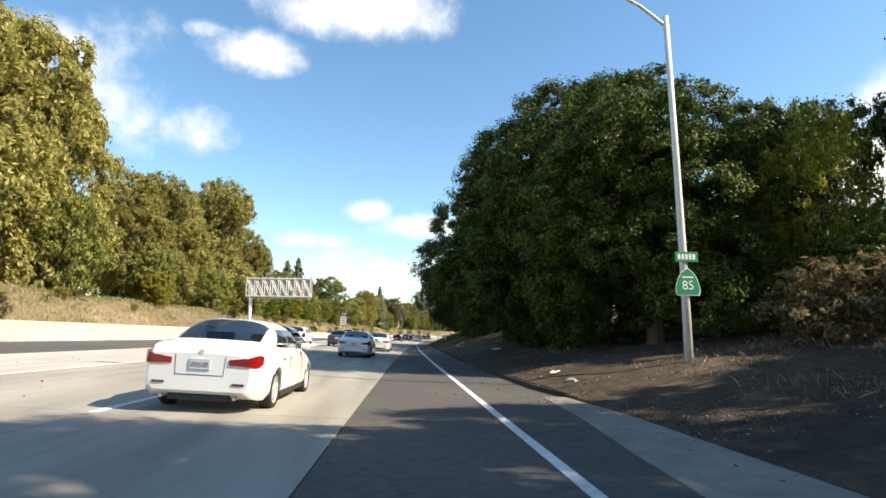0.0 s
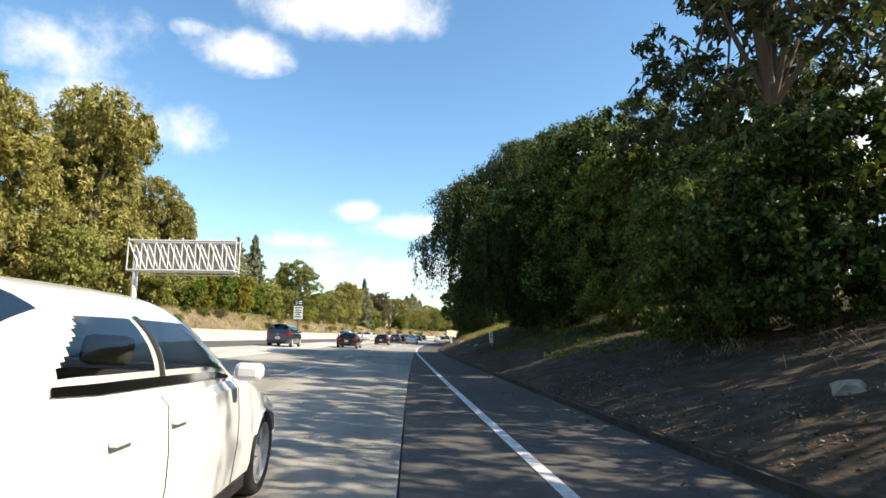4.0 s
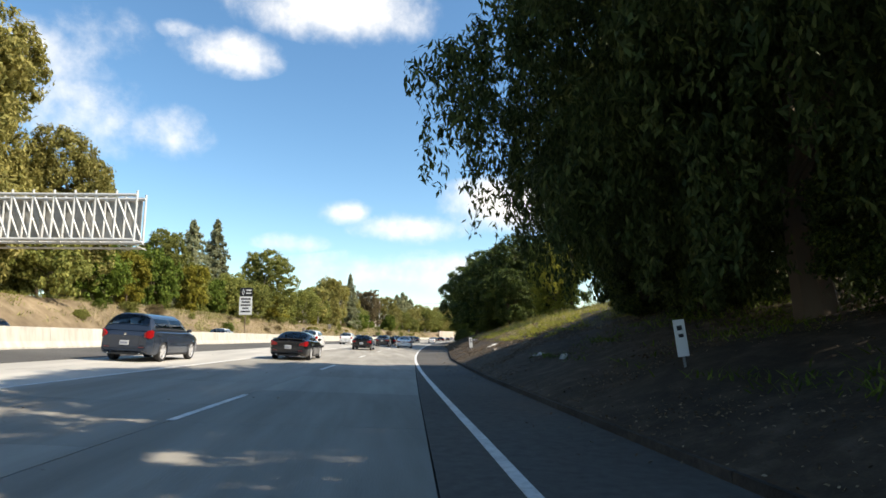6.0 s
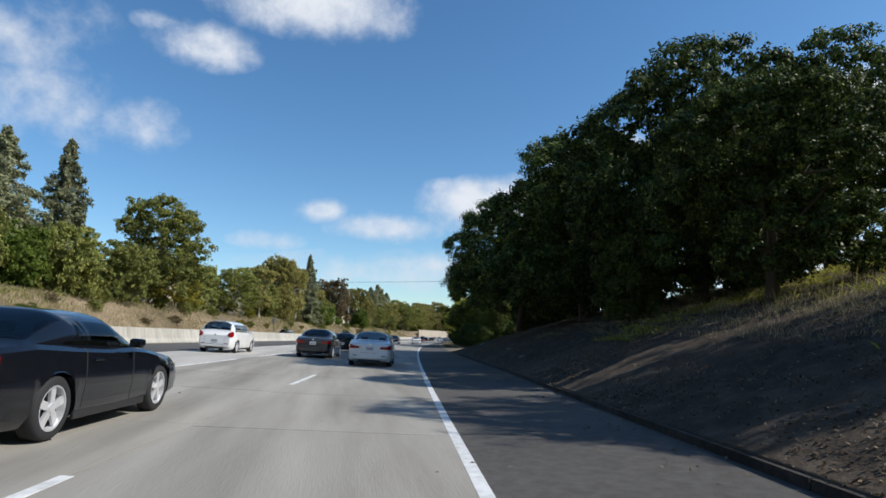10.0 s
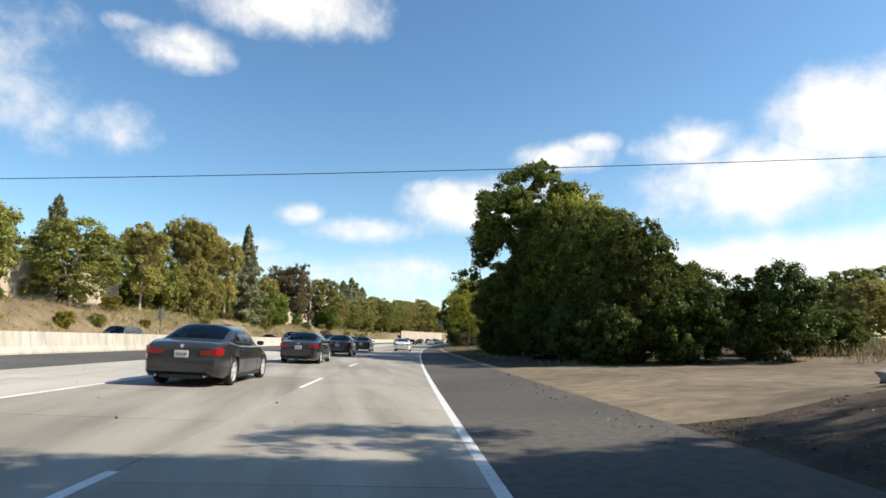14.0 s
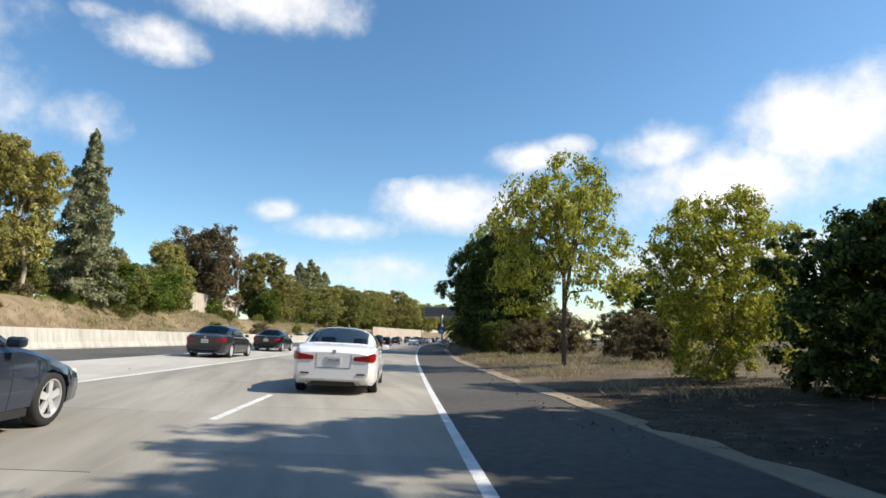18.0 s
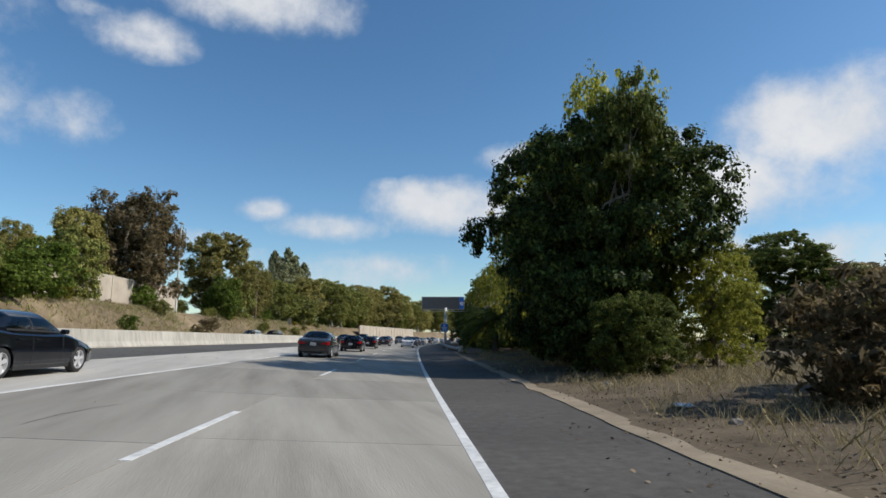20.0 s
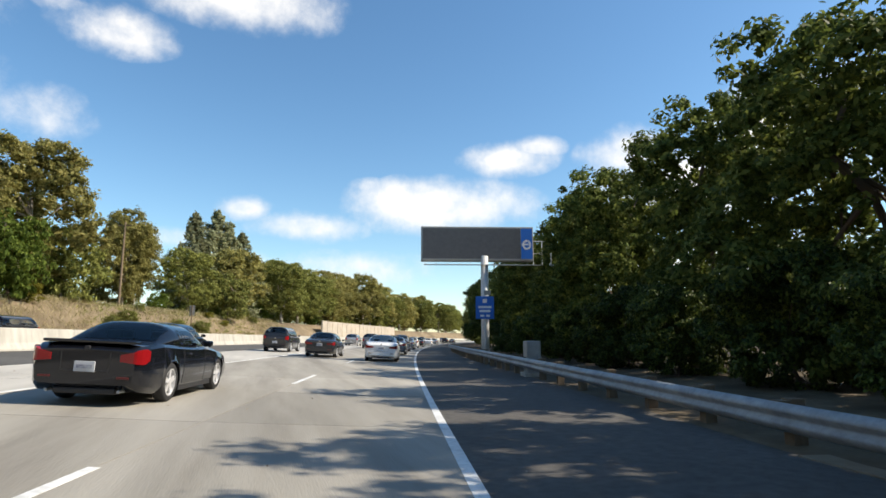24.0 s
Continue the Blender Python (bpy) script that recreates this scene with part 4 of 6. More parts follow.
# near side
random.seed(33)
for kind, rows in dict(
    oak_near=[(24.5, 11.2, 10.2, 1.02), (31, 10.2, 12.0, 1.12), (34.5, 9.2, 11.8, 0.97)],
    oak_high=[(168.3, 9.3, 12.0, 0.90)],
    oak_a=[(169, 12.5, 10, 0.95), (0, 16, 16, 0.8), (-10, 15, 15, 0.8), (152, 10.5, 11.4, 0.95), (142, 12.5, 11.0, 0.85), (147, 17, 10.5, 0.9), (160, 13, 10, 0.95), (178, 50, 10, 1.0)],
    oak_b=[(274, 8.2, 10.6, 0.85), (19, 22, 14, 0.5), (112, 22.5, 10, 0.8), (117, 26, 9, 0.7), (121, 27.5, 12, 0.62), (91.5, 14, 7, 0.9), (140, 17, 9.5, 0.9), (134, 10.5, 6.5, 0.95), (73, 10.5, 10, 0.9), (6, 19, 11, 0.9), (9, 24, 10.5, 0.9), (168, 14, 9, 0.9)],
    pepper=[(81.3, 9.0, 11.6, 1.08), (88.6, 10.6, 11.0, 1.0)],
    open_green=[(125, 15.4, 9.2, 0.82), (248, 6.8, 9.2, 0.75), (20.3, 15, 7.5, 0.55)],
    airy=[(273.5, 8.6, 12.4, 0.42), (287, 8.2, 13.5, 0.5), (292, 11, 11, 0.6), (49.5, 10.8, 8.4, 0.85), (54.5, 11, 9.0, 0.8), (301, 11.2, 10.6, 0.62), (307.5, 8.0, 8.4, 0.62), (297, 13, 11, 0.7)],
    pine=[(63, 11.5, 16.5, 0.9)],
    open_mixed=[(271.5, 8.2, 11.0, 0.42), (24.5, 18.5, 9.5, 0.6), (26, 17, 10, 0.55), (21, 22, 12, 0.6)],
    yellowish=[(22, 14.5, 4.2, 0.8), (124, 13.5, 6, 0.9), (238, 8.4, 4.9, 0.85), (206.5, 11.5, 10.5, 0.75), (271, 10.8, 4.5, 0.9), (25, 14.5, 5.5, 0.9)],
    mixed_a=[(291, 27, 8.3, 1.3), (210.5, 9.2, 13.8, 0.95), (221.5, 10.0, 14, 0.92), (230, 10.5, 9.0, 0.75), (281, 9.0, 10.8, 0.78), (264, 36, 10, 1.2)],
    mixed_b=[(311, 11.5, 9.4, 0.9), (318, 11, 9.0, 1.0), (224.5, 9.2, 7, 0.65), (205, 10.5, 9.5, 0.75), (200.5, 10.8, 8.4, 0.75), (196.5, 10.8, 7.0, 0.75), (68, 9, 7, 0.8), (219, 14, 13, 0.8), (227, 13, 12, 0.8), (326, 12, 10, 1.0), (334, 11, 9.5, 1.0), (342, 12, 10, 1.0), (350, 11, 9, 1.0), (358, 12, 9.5, 1.0), (70, 16, 10, 0.9)],
    bush_a=[(201, 14.5, 4.6, 0.9), (198.5, 18, 2.6, 0.9), (60, 7.5, 3.6, 0.8), (203, 16, 5.5, 0.9), (268, 6.8, 2.6, 0.9), (284, 8, 2.6, 0.9), (197, 21, 2.4, 1.0), (196, 26, 3.0, 1.0), (19, 15, 3.2, 1.0), (140, 9, 3.4, 0.9)],
    bush_oak=[(58, 9.2, 4.6, 0.9), (62, 9.6, 4.8, 0.9), (271.5, 7.0, 4.2, 0.9), (276.5, 7.2, 4.6, 0.9), (44.5, 9.2, 5.2, 0.9), (47.5, 9.8, 5.0, 0.9), (41, 10.5, 5.4, 0.9), (314, 8.6, 2.8, 0.9), (318.5, 9, 3.2, 0.9), (323, 8.4, 2.8, 0.9), (328, 8.8, 3.2, 0.9), (333, 8.6, 2.8, 0.9), (339, 9, 3.2, 0.9), (345, 8.6, 3.0, 0.9), (351, 9, 3.2, 0.9), (357, 8.6, 3.0, 0.9), (26.5, 8.6, 3.2, 0.9), (30, 8.2, 3.4, 0.9), (34, 8.0, 3.6, 0.9), (38.5, 8.6, 3.6, 0.9), (42, 9.5, 3.2, 0.9), (215, 6.9, 2.8, 0.8), (219.5, 7.2, 3.2, 0.8), (211, 7.0, 2.4, 0.8), (284.5, 11, 5.5, 0.8), (289.5, 12.5, 6, 0.8), (294.5, 12, 5.8, 0.8), (299.5, 12, 5.8, 0.8), (304.5, 11.5, 5.2, 0.8), (310, 11.5, 4.8, 0.8), (279, 10.5, 5.0, 0.8), (86, 9, 3.4, 0.9), (92.5, 10, 4.2, 0.85), (229, 8.6, 4.0, 0.9), (234, 9.2, 3.8, 0.9), (91, 9.2, 3.2, 0.9), (79, 9.2, 3.0, 0.9), (173, 11.5, 3.6, 0.9), (171, 12.0, 4.8, 0.9), (166, 12.2, 4.6, 0.9), (195.5, 9.2, 2.6, 0.9), (194.5, 12.5, 3.4, 0.9), (194, 16, 4.2, 0.9), (199, 8.4, 3.0, 0.9), (203, 7.8, 3.2, 0.9)],
    bush_dry=[(260, 7.6, 2.4, 0.9), (262, 10.8, 3.0, 0.9), (255, 12, 2.6, 0.9), (17, 13, 2.2, 1.1), (13, 14.5, 2.4, 1.1), (248, 11, 2.2, 1.0)],
    redwood_a=[(140, 38, 11.5, 1.0), (146, 41, 11, 1.1)],
).items():
    for s, off, tall, wide in rows:
        tree(kind, s, off, tall, wide)
for k in range(22):
    tree(random.choice(("mixed_b", "round_a", "oak_b")), 366 + k * 9, 9.8 + 3 * random.random(), random.uniform(9, 12), 0.9)
for k in range(24):
    tree(random.choice(("bush_pale", "round_a", "round_b")), 176 + k * 6, random.uniform(40, 75), random.uniform(6, 9), 1.2)

random.seed(57)
for k in range(64):  # small shrubs on the face of the far bank
    kind = random.choice(("bush_pale", "bush_pale", "bush_green", "bush_yellow", "bush_dry", "bush_pale"))
    tree(kind, 24 + k * 6.3 + random.uniform(-2.5, 2.5), random.uniform(-38.5, -32.6), random.uniform(0.7, 2.1), random.uniform(0.9, 1.5), name="shrub")
for k in range(56):  # undergrowth below the far wood
    tree(random.choice(("bush_pale", "bush_pale", "bush_green")), 176 + k * 7 + random.uniform(-2, 2), random.uniform(-45, -41), random.uniform(2.6, 4.4), random.uniform(0.8, 1.1), name="shrub")
for k in range(20):  # trees far behind the clearing and the verge
    tree(random.choice(("round_a", "round_b", "bush_pale")), 205 + k * 9, random.uniform(62, 110), random.uniform(8, 12), 1.2)


# ---- vehicles ----
def paint(name, color, metal=0.3, rough=0.16):
    m = grained(name, [(0.3, tuple(c * 0.94 for c in color)), (0.7, color)], 2.0, rough, second=(0.8, 0.93, 1.0, 1.0), spec=0.25, metal=metal)
    m.node_tree.nodes["Principled BSDF"].inputs["Coat Weight"].default_value = 0.6
    return m


PAINT = dict(white=paint("white_car_paint", (0.78, 0.78, 0.77), 0.0), black=paint("black_car_paint", (0.006, 0.007, 0.010), 0.0), navy=paint("navy_car_paint", (0.030, 0.042, 0.065), 0.3),
             grey=paint("grey_car_paint", (0.16, 0.17, 0.19)), silver=paint("silver_car_paint", (0.42, 0.43, 0.44), 0.5), charcoal=paint("charcoal_car_paint", (0.035, 0.038, 0.042)),
             red=paint("red_car_paint", (0.38, 0.018, 0.018)), bronze=paint("bronze_car_paint", (0.20, 0.175, 0.165), 0.4))

# length, width, height, wheelbase, front overhang, tyre radius, ground gap;
# profile of the lower body (share of length from the front, height) and of the glass house (windscreen foot, roof front, roof rear, rear glass foot)
SHAPES = dict(
    sedan=dict(l=4.85, w=1.86, h=1.46, wb=2.9, fo=0.87, r=0.33, gap=0.19, hood=0.72, cowl=0.96, belt=0.95, deck=1.06, tail=0.98, glass=(0.30, 0.46, 0.70, 0.865), doors=2),
    coupe=dict(l=4.65, w=1.86, h=1.35, wb=2.57, fo=0.97, r=0.33, gap=0.18, hood=0.76, cowl=0.93, belt=0.92, deck=0.99, tail=0.95, glass=(0.36, 0.50, 0.68, 0.84), doors=1),
    hatch=dict(l=4.4, w=1.80, h=1.58, wb=2.66, fo=0.88, r=0.32, gap=0.19, hood=0.82, cowl=1.02, belt=1.0, deck=1.02, tail=0.95, glass=(0.24, 0.42, 0.86, 0.965), doors=2),
    suv=dict(l=4.62, w=1.86, h=1.70, wb=2.66, fo=0.90, r=0.36, gap=0.24, hood=0.95, cowl=1.08, belt=1.07, deck=1.10, tail=1.0, glass=(0.26, 0.41, 0.90, 0.975), doors=2),
)
CARS = {}


def section(w, z0, z1, n=6, round_top=0.10, tuck=0.05):
    """Half outline of a car's cross-section from the sill up to the shoulder."""
    return [(w - tuck - 0.04, z0), (w - tuck * 0.4, z0 + (z1 - z0) * 0.12), (w, z0 + (z1 - z0) * 0.45), (w - 0.005, z0 + (z1 - z0) * 0.66), (w - 0.03, z1 - round_top * 0.6), (w - 0.08, z1 - round_top * 0.1), (w * 0.6, z1 + 0.012), (0.0, z1 + 0.022)]


def build_car(kind, color, label):
    """One car, front towards +y, resting on z = 0: an Empty with its parts."""
    S = SHAPES[kind]
    L, Wd, H = S["l"], S["w"] / 2, S["h"]
    top = new("car")
    tagged(top, label, "car", "traffic")
    y_of = lambda q: L / 2 - q * L
    # lower body as a loft of rings, with wheel arches cut by raising the sill
    wheels = (L / 2 - S["fo"], L / 2 - S["fo"] - S["wb"])
    g0, g1, g2, g3 = S["glass"]
    bm = bmesh.new()
    stations = sorted({0.0, 0.012, 0.04, 0.09, 0.14, 0.2, 0.26, 0.32, 0.4, 0.48, 0.56, 0.64, 0.7, 0.76, 0.82, 0.88, 0.93, 0.965, 0.988, 1.0} | {round((L / 2 - w + d) / L, 4) for w in wheels for d in (-0.40, -0.384, -0.36, -0.32, -0.26, -0.18, -0.09, 0, 0.09, 0.18, 0.26, 0.32, 0.36, 0.384, 0.40)})
    rings = []
    for q in stations:
        y = y_of(q)
        zt = float(np.interp(q, (0, 0.03, 0.10, g0, g1, g2, g3, 0.97, 1.0), (S["hood"] * 0.72, S["hood"] * 0.88, S["hood"], S["cowl"], S["belt"], S["belt"] + 0.03, S["deck"], S["tail"], S["tail"] * 0.90)))
        w = Wd * float(np.interp(q, (0, 0.015, 0.05, 0.15, 0.5, 0.85, 0.95, 0.985, 1.0), (0.72, 0.84, 0.93, 0.985, 1.0, 0.985, 0.94, 0.87, 0.80)))
        z0 = S["gap"] + float(np.interp(q, (0, 0.03, 0.1, 0.9, 0.97, 1.0), (0.10, 0.03, 0, 0, 0.06, 0.16)))
        arch = 0.0
        for wy in wheels:
            d = abs(y - wy)
            if d < 0.385:
                arch = max(arch, math.sqrt(0.385 ** 2 - d * d) + S["r"] - 0.02)
        prof = section(w, z0, zt)
        if arch > z0:
            prof = [(a if i > 2 else a + (0.0 if z >= arch else 0.012), max(z, min(arch, zt - 0.16))) for i, (a, z) in enumerate(prof)]
        ring = [bm.verts.new((a, y, z)) for a, z in prof] + [bm.verts.new((-a, y, z)) for a, z in prof[-2::-1]]
        rings.append(ring)
    for r, q in zip(rings, rings[1:]):
        for k in range(len(r) - 1):
            bm.faces.new((r[k], r[k + 1], q[k + 1], q[k]))
        bm.faces.new((r[-1], r[0], q[0], q[-1]))
    bm.faces.new(rings[0])
    bm.faces.new(rings[-1][::-1])
    body = part("body", bm, PAINT[color], top, smooth=True)
    body.data.set_sharp_from_angle(angle=radians(32))
    # cabin: one curved shell; the panes lie a few millimetres proud of it
    belt_w = Wd - 0.07
    zb = lambda q: float(np.interp(q, (g0, g1, g2, g3), (S["cowl"], S["belt"], S["belt"] + 0.03, S["deck"]))) - 0.02

    def skin(q, th, out=0.0):
        """A point of the cabin: q along the car, th from one side (0) over the roof to the other (180)."""
        up = 1.0
        if q < g1:
            up = 1 - (1 - max(0.0, (q - g0) / (g1 - g0))) ** 1.45
        elif q > g2:
            up = 1 - max(0.0, (q - g2) / (g3 - g2)) ** (1.5 if kind in ("sedan", "coupe") else 2.2)
        mid_q = (g1 + g2) / 2
        zr = zb(q) + (H - 0.035 * ((q - mid_q) / (g2 - g1)) ** 2 - zb(q)) * max(up, 0.0)
        c, sn = math.cos(radians(th)), math.sin(radians(th))
        bw = belt_w * float(np.interp(q, (g0, g1, g2, g3), (0.93, 1.0, 0.99, 0.88 if kind in ("sedan", "coupe") else 0.94)))
        z = zb(q) + (zr - zb(q)) * abs(sn) ** 0.62
        x = bw * math.copysign(abs(c) ** 0.50, c) * (1 - 0.25 * max(up, 0.0) * abs(sn) ** 1.3)
        n = Vector((c * 0.8, 0.35 * (1 if q < g1 else -1 if q > g2 else 0), sn))
        return Vector((x, y_of(q), z)) + n.normalized() * out

    def patch(name, q0, q1, t0, t1, mat, out, nq=6, nt=8, slant=0.0, slant2=0.0, thick=0.0):
        """A piece of the cabin's surface, lifted off it; slants tilt its two ends."""
        b = bmesh.new()
        grid = []
        for i in range(nq + 1):
            row = []
            for j in range(nt + 1):
                f = j / nt
                lo, hi = q0 + slant * f, q1 + slant2 * f
                row.append(b.verts.new(skin(lo + (hi - lo) * i / nq, t0 + (t1 - t0) * f, out)))
            grid.append(row)
        for i in range(nq):
            for j in range(nt):
                b.faces.new((grid[i][j], grid[i + 1][j], grid[i + 1][j + 1], grid[i][j + 1]))
        return part(name, b, mat, top, smooth=True)

    lowcar = kind in ("sedan", "coupe")
    mq = g1 + (g2 - g1) * (0.50 if S["doors"] == 2 else 0.72)
    # panes: name, ends along the car, lower and upper angle, how far each end leans
    panes = [("windscreen", g0 + 0.012, g1 - 0.01, 20, 160, 0.0, 0.0), ("rear_window", g2 + (0.012 if lowcar else 0.02), g3 - (0.02 if lowcar else 0.012), 38, 142, 0.0, 0.0)]
    if S["doors"] == 2:
        rear = ("side_window", mq + 0.006, g2 + (g3 - g2) * (0.34 if lowcar else 0.25), 4, 36, 0.0, -(g3 - g2) * (0.42 if lowcar else 0.22))
    else:
        rear = ("quarter_window", mq + 0.016, g2 + (g3 - g2) * 0.02, 6, 33, 0.006, -(g3 - g2) * 0.14)
    panes += [("side_window", g0 + 0.055, mq - 0.006, 4, 36, (g1 - g0) * 0.56, 0.0), rear]

    def under_glass(q, side):
        for name, q0, q1, t0, t1, lean0, lean1 in panes:
            f = (side - t0) / (min(t1, 90) - t0) if t1 < 90 else 0.0
            if t0 + 1.5 < side < (t1 - 1.5 if t1 < 90 else 91) and q0 + lean0 * f + 0.006 < q < q1 + lean1 * f - 0.006:
                return True
        return False

    bm = bmesh.new()
    qs = [g0 + (g3 - g0) * i / 96 for i in range(97)]
    ths = [2 * i for i in range(23)] + [44 + 4 * i for i in range(1, 23)] + [136 + 2 * i for i in range(23) if i]
    rr = [[bm.verts.new(skin(q, th)) for th in ths] for q in qs]
    for i in range(96):
        for k in range(len(ths) - 1):
            th = (ths[k] + ths[k + 1]) / 2
            if not under_glass((qs[i] + qs[i + 1]) / 2, min(th, 180 - th)):
                bm.faces.new((rr[i][k], rr[i][k + 1], rr[i + 1][k + 1], rr[i + 1][k]))
    part("roof", bm, PAINT[color], top, smooth=True)
    for y, wide in ((y_of(g1 + 0.06), 0.0), (y_of(g2 - 0.02), 1.0)):
        for sx in (-1, 1):
            bm = bmesh.new()
            m = pose(sx * Wd * 0.42, y, S["belt"] - 0.25, -12)
            box(bm, (-0.24, -0.07, 0.0), (0.24, 0.07, 0.34), 0.05, m)
            box(bm, (-0.13, -0.06, 0.36), (0.13, 0.05, 0.52), 0.04, m)
            part("seat", bm, MAT["seat"], top)
    A, C = y_of(g0), y_of(g2)
    for name, q0, q1, t0, t1, lean0, lean1 in panes[:2]:
        patch(name, q0, q1, t0, t1, MAT["glass"], 0.006, 8, 12)
    mid = y_of(mq)
    for sx in (-1, 1):
        flip = lambda a: a if sx > 0 else 180 - a
        for name, q0, q1, low, high, lean0, lean1 in panes[2:]:
            patch(name, q0, q1, flip(low), flip(high), MAT["glass"], 0.006, 8, 8, slant=lean0, slant2=lean1)
        t0, t1 = flip(4), flip(36)
        patch("door_pillar", mq - 0.005, mq + (0.005 if S["doors"] == 2 else 0.012), t0, t1, MAT["black"] if S["doors"] == 2 else PAINT[color], 0.008, 1, 5)
        patch("window_trim", g0 + 0.05, g2 + (g3 - g2) * 0.3, *((1.5, 4) if sx > 0 else (178.5, 176)), MAT["chrome" if color in ("white", "silver", "grey") or kind == "coupe" else "black"], 0.008, 8, 1)
        # mirror
        bm = bmesh.new()
        box(bm, (0, -0.07, -0.055), (0.18, 0.05, 0.06), 0.035, Matrix.Translation((sx * (Wd - 0.03) - (0.18 if sx < 0 else 0), A - 0.34, S["belt"] + 0.06)))
        part("mirror", bm, PAINT[color], top)
        # lamps, following the corner of the tail
        th = 0.16 if kind == "sedan" else 0.21 if kind == "coupe" else 0.25
        zc = S["tail"] - 0.20 if lowcar else S["tail"] - 0.06
        inner = 0.46 if kind == "sedan" else 0.56 if kind == "coupe" else 0.70
        line = [(Wd * a, -L / 2 - 0.014) for a in (inner, (inner + 0.78) / 2, 0.78)]
        line += [(Wd * float(np.interp(q, (0.95, 0.985, 1.0), (0.94, 0.87, 0.80))) + 0.012, y_of(q) - 0.006) for q in (0.998, 0.985, 0.967, 0.952)]
        bm = bmesh.new()
        for i, (xw, yb) in enumerate(line):
            f = i / (len(line) - 1)
            zs = th * (0.50 + 0.62 * min(1.0, f * 1.6)) * (0.62 if i == len(line) - 1 else 1)
            for dz in (-zs / 2, zs / 2):
                bm.verts.new((sx * xw, yb, zc + dz + 0.045 * f))
        bm.verts.ensure_lookup_table()
        fs = [bm.faces.new((bm.verts[2 * i], bm.verts[2 * i + 1], bm.verts[2 * i + 3], bm.verts[2 * i + 2])) for i in range(len(line) - 1)]
        ext = bmesh.ops.extrude_face_region(bm, geom=fs)
        bmesh.ops.translate(bm, vec=(-sx * 0.03, 0.06, 0), verts=[v for v in ext["geom"] if isinstance(v, bmesh.types.BMVert)])
        part("tail_light", bm, MAT["red_lamp"], top, "red tail light")
        bm = bmesh.new()
        box(bm, (-0.09, -0.008, -0.016), (0.09, 0.03, 0.016), 0.004, Matrix.Translation((sx * Wd * 0.63, -L / 2 - 0.004, S["gap"] + 0.27)))
        part("reflector", bm, MAT["red_dark"], top)
        for q in ((g0 + 0.045, mq, g2 + (g3 - g2) * 0.30) if S["doors"] == 2 else (g0 + 0.045, mq + 0.02)):
            y = y_of(q)
            if min(abs(y - wy) for wy in wheels) < 0.42:
                continue
            zt = float(np.interp(q, (g0, g1, g2, g3), (S["cowl"], S["belt"], S["belt"] + 0.03, S["deck"])))
            w = Wd * float(np.interp(q, (0.15, 0.5, 0.85), (0.985, 1.0, 0.985)))
            prof = section(w, S["gap"], zt)[1:6]
            bm = bmesh.new()
            tube(bm, [(sx * (a + 0.0005), y, z) for a, z in prof], [0.0045] * len(prof), 5)
            part("door_seam", bm, MAT["black"], top)
        bm = bmesh.new()
        box(bm, (-0.16, -0.05, -0.06), (0.16, 0.07, 0.06), 0.03, Matrix.Translation((sx * (Wd * 0.66), L / 2 - 0.12, S["hood"] * 0.82)) @ pose(0, 0, 0, 0, 0, -sx * 28))
        part("headlight", bm, MAT["plate"], top, "clear headlight")
        bm = bmesh.new()
        for k in range(2 if S["doors"] == 2 else 1):
            yy = (mid + 0.12) if k == 0 else C + 0.12
            box(bm, (-0.012, -0.09, -0.014), (0.02, 0.09, 0.014), 0.006, Matrix.Translation((sx * (Wd - 0.01), yy, S["belt"] - 0.12)))
        part("door_handle", bm, PAINT[color], top)
        bm = bmesh.new()
        box(bm, (-0.02, -S["wb"] / 2 + 0.42, S["gap"] - 0.02), (0.02, S["wb"] / 2 - 0.42, S["gap"] + 0.07), 0.01, Matrix.Translation((sx * (Wd - 0.055), (wheels[0] + wheels[1]) / 2, 0)))
        part("sill", bm, MAT["black"], top)
        bm = bmesh.new()
        tube(bm, [(sx * Wd * 0.58, -L / 2 + 0.015, S["gap"] + 0.06), (sx * Wd * 0.58, -L / 2 + 0.25, S["gap"] + 0.06)], [0.024, 0.024], 10)
        part("exhaust", bm, MAT["steel"], top)
    # bumper, plate, badge, edge of the boot lid
    bm = bmesh.new()
    if lowcar:
        tube(bm, [(a * Wd, -L / 2 - 0.001, z) for a, z in ((-0.40, S["tail"] - 0.12), (-0.38, S["tail"] - 0.40), (0.38, S["tail"] - 0.40), (0.40, S["tail"] - 0.12))], [0.005] * 4, 5)
    else:
        tube(bm, [(a * Wd, -L / 2 - 0.001, z) for a, z in ((-0.56, S["tail"] - 0.15), (-0.54, S["tail"] - 0.52), (0.54, S["tail"] - 0.52), (0.56, S["tail"] - 0.15))], [0.005] * 4, 5)
    part("lid_seam", bm, MAT["black"], top)
    bm = bmesh.new()
    box(bm, (-Wd * 0.5, -L / 2 + 0.06, S["gap"] + 0.01), (Wd * 0.5, -L / 2 + 0.18, S["gap"] + 0.10), 0.02)
    part("rear_valance", bm, MAT["black"], top)
    bm = bmesh.new()
    box(bm, (-Wd * 0.55, L / 2 - 0.10, S["gap"] + 0.08), (Wd * 0.55, L / 2 + 0.004, S["gap"] + 0.22), 0.02)
    part("front_intake", bm, MAT["black"], top)
    bm = bmesh.new()
    box(bm, (-Wd * 0.30, L / 2 - 0.12, S["hood"] * 0.62), (Wd * 0.30, L / 2 + 0.004, S["hood"] * 0.80), 0.02)
    part("grille", bm, MAT["black"], top)
    zp = S["tail"] - (0.24 if kind in ("sedan",) else 0.34)
    bm = bmesh.new()
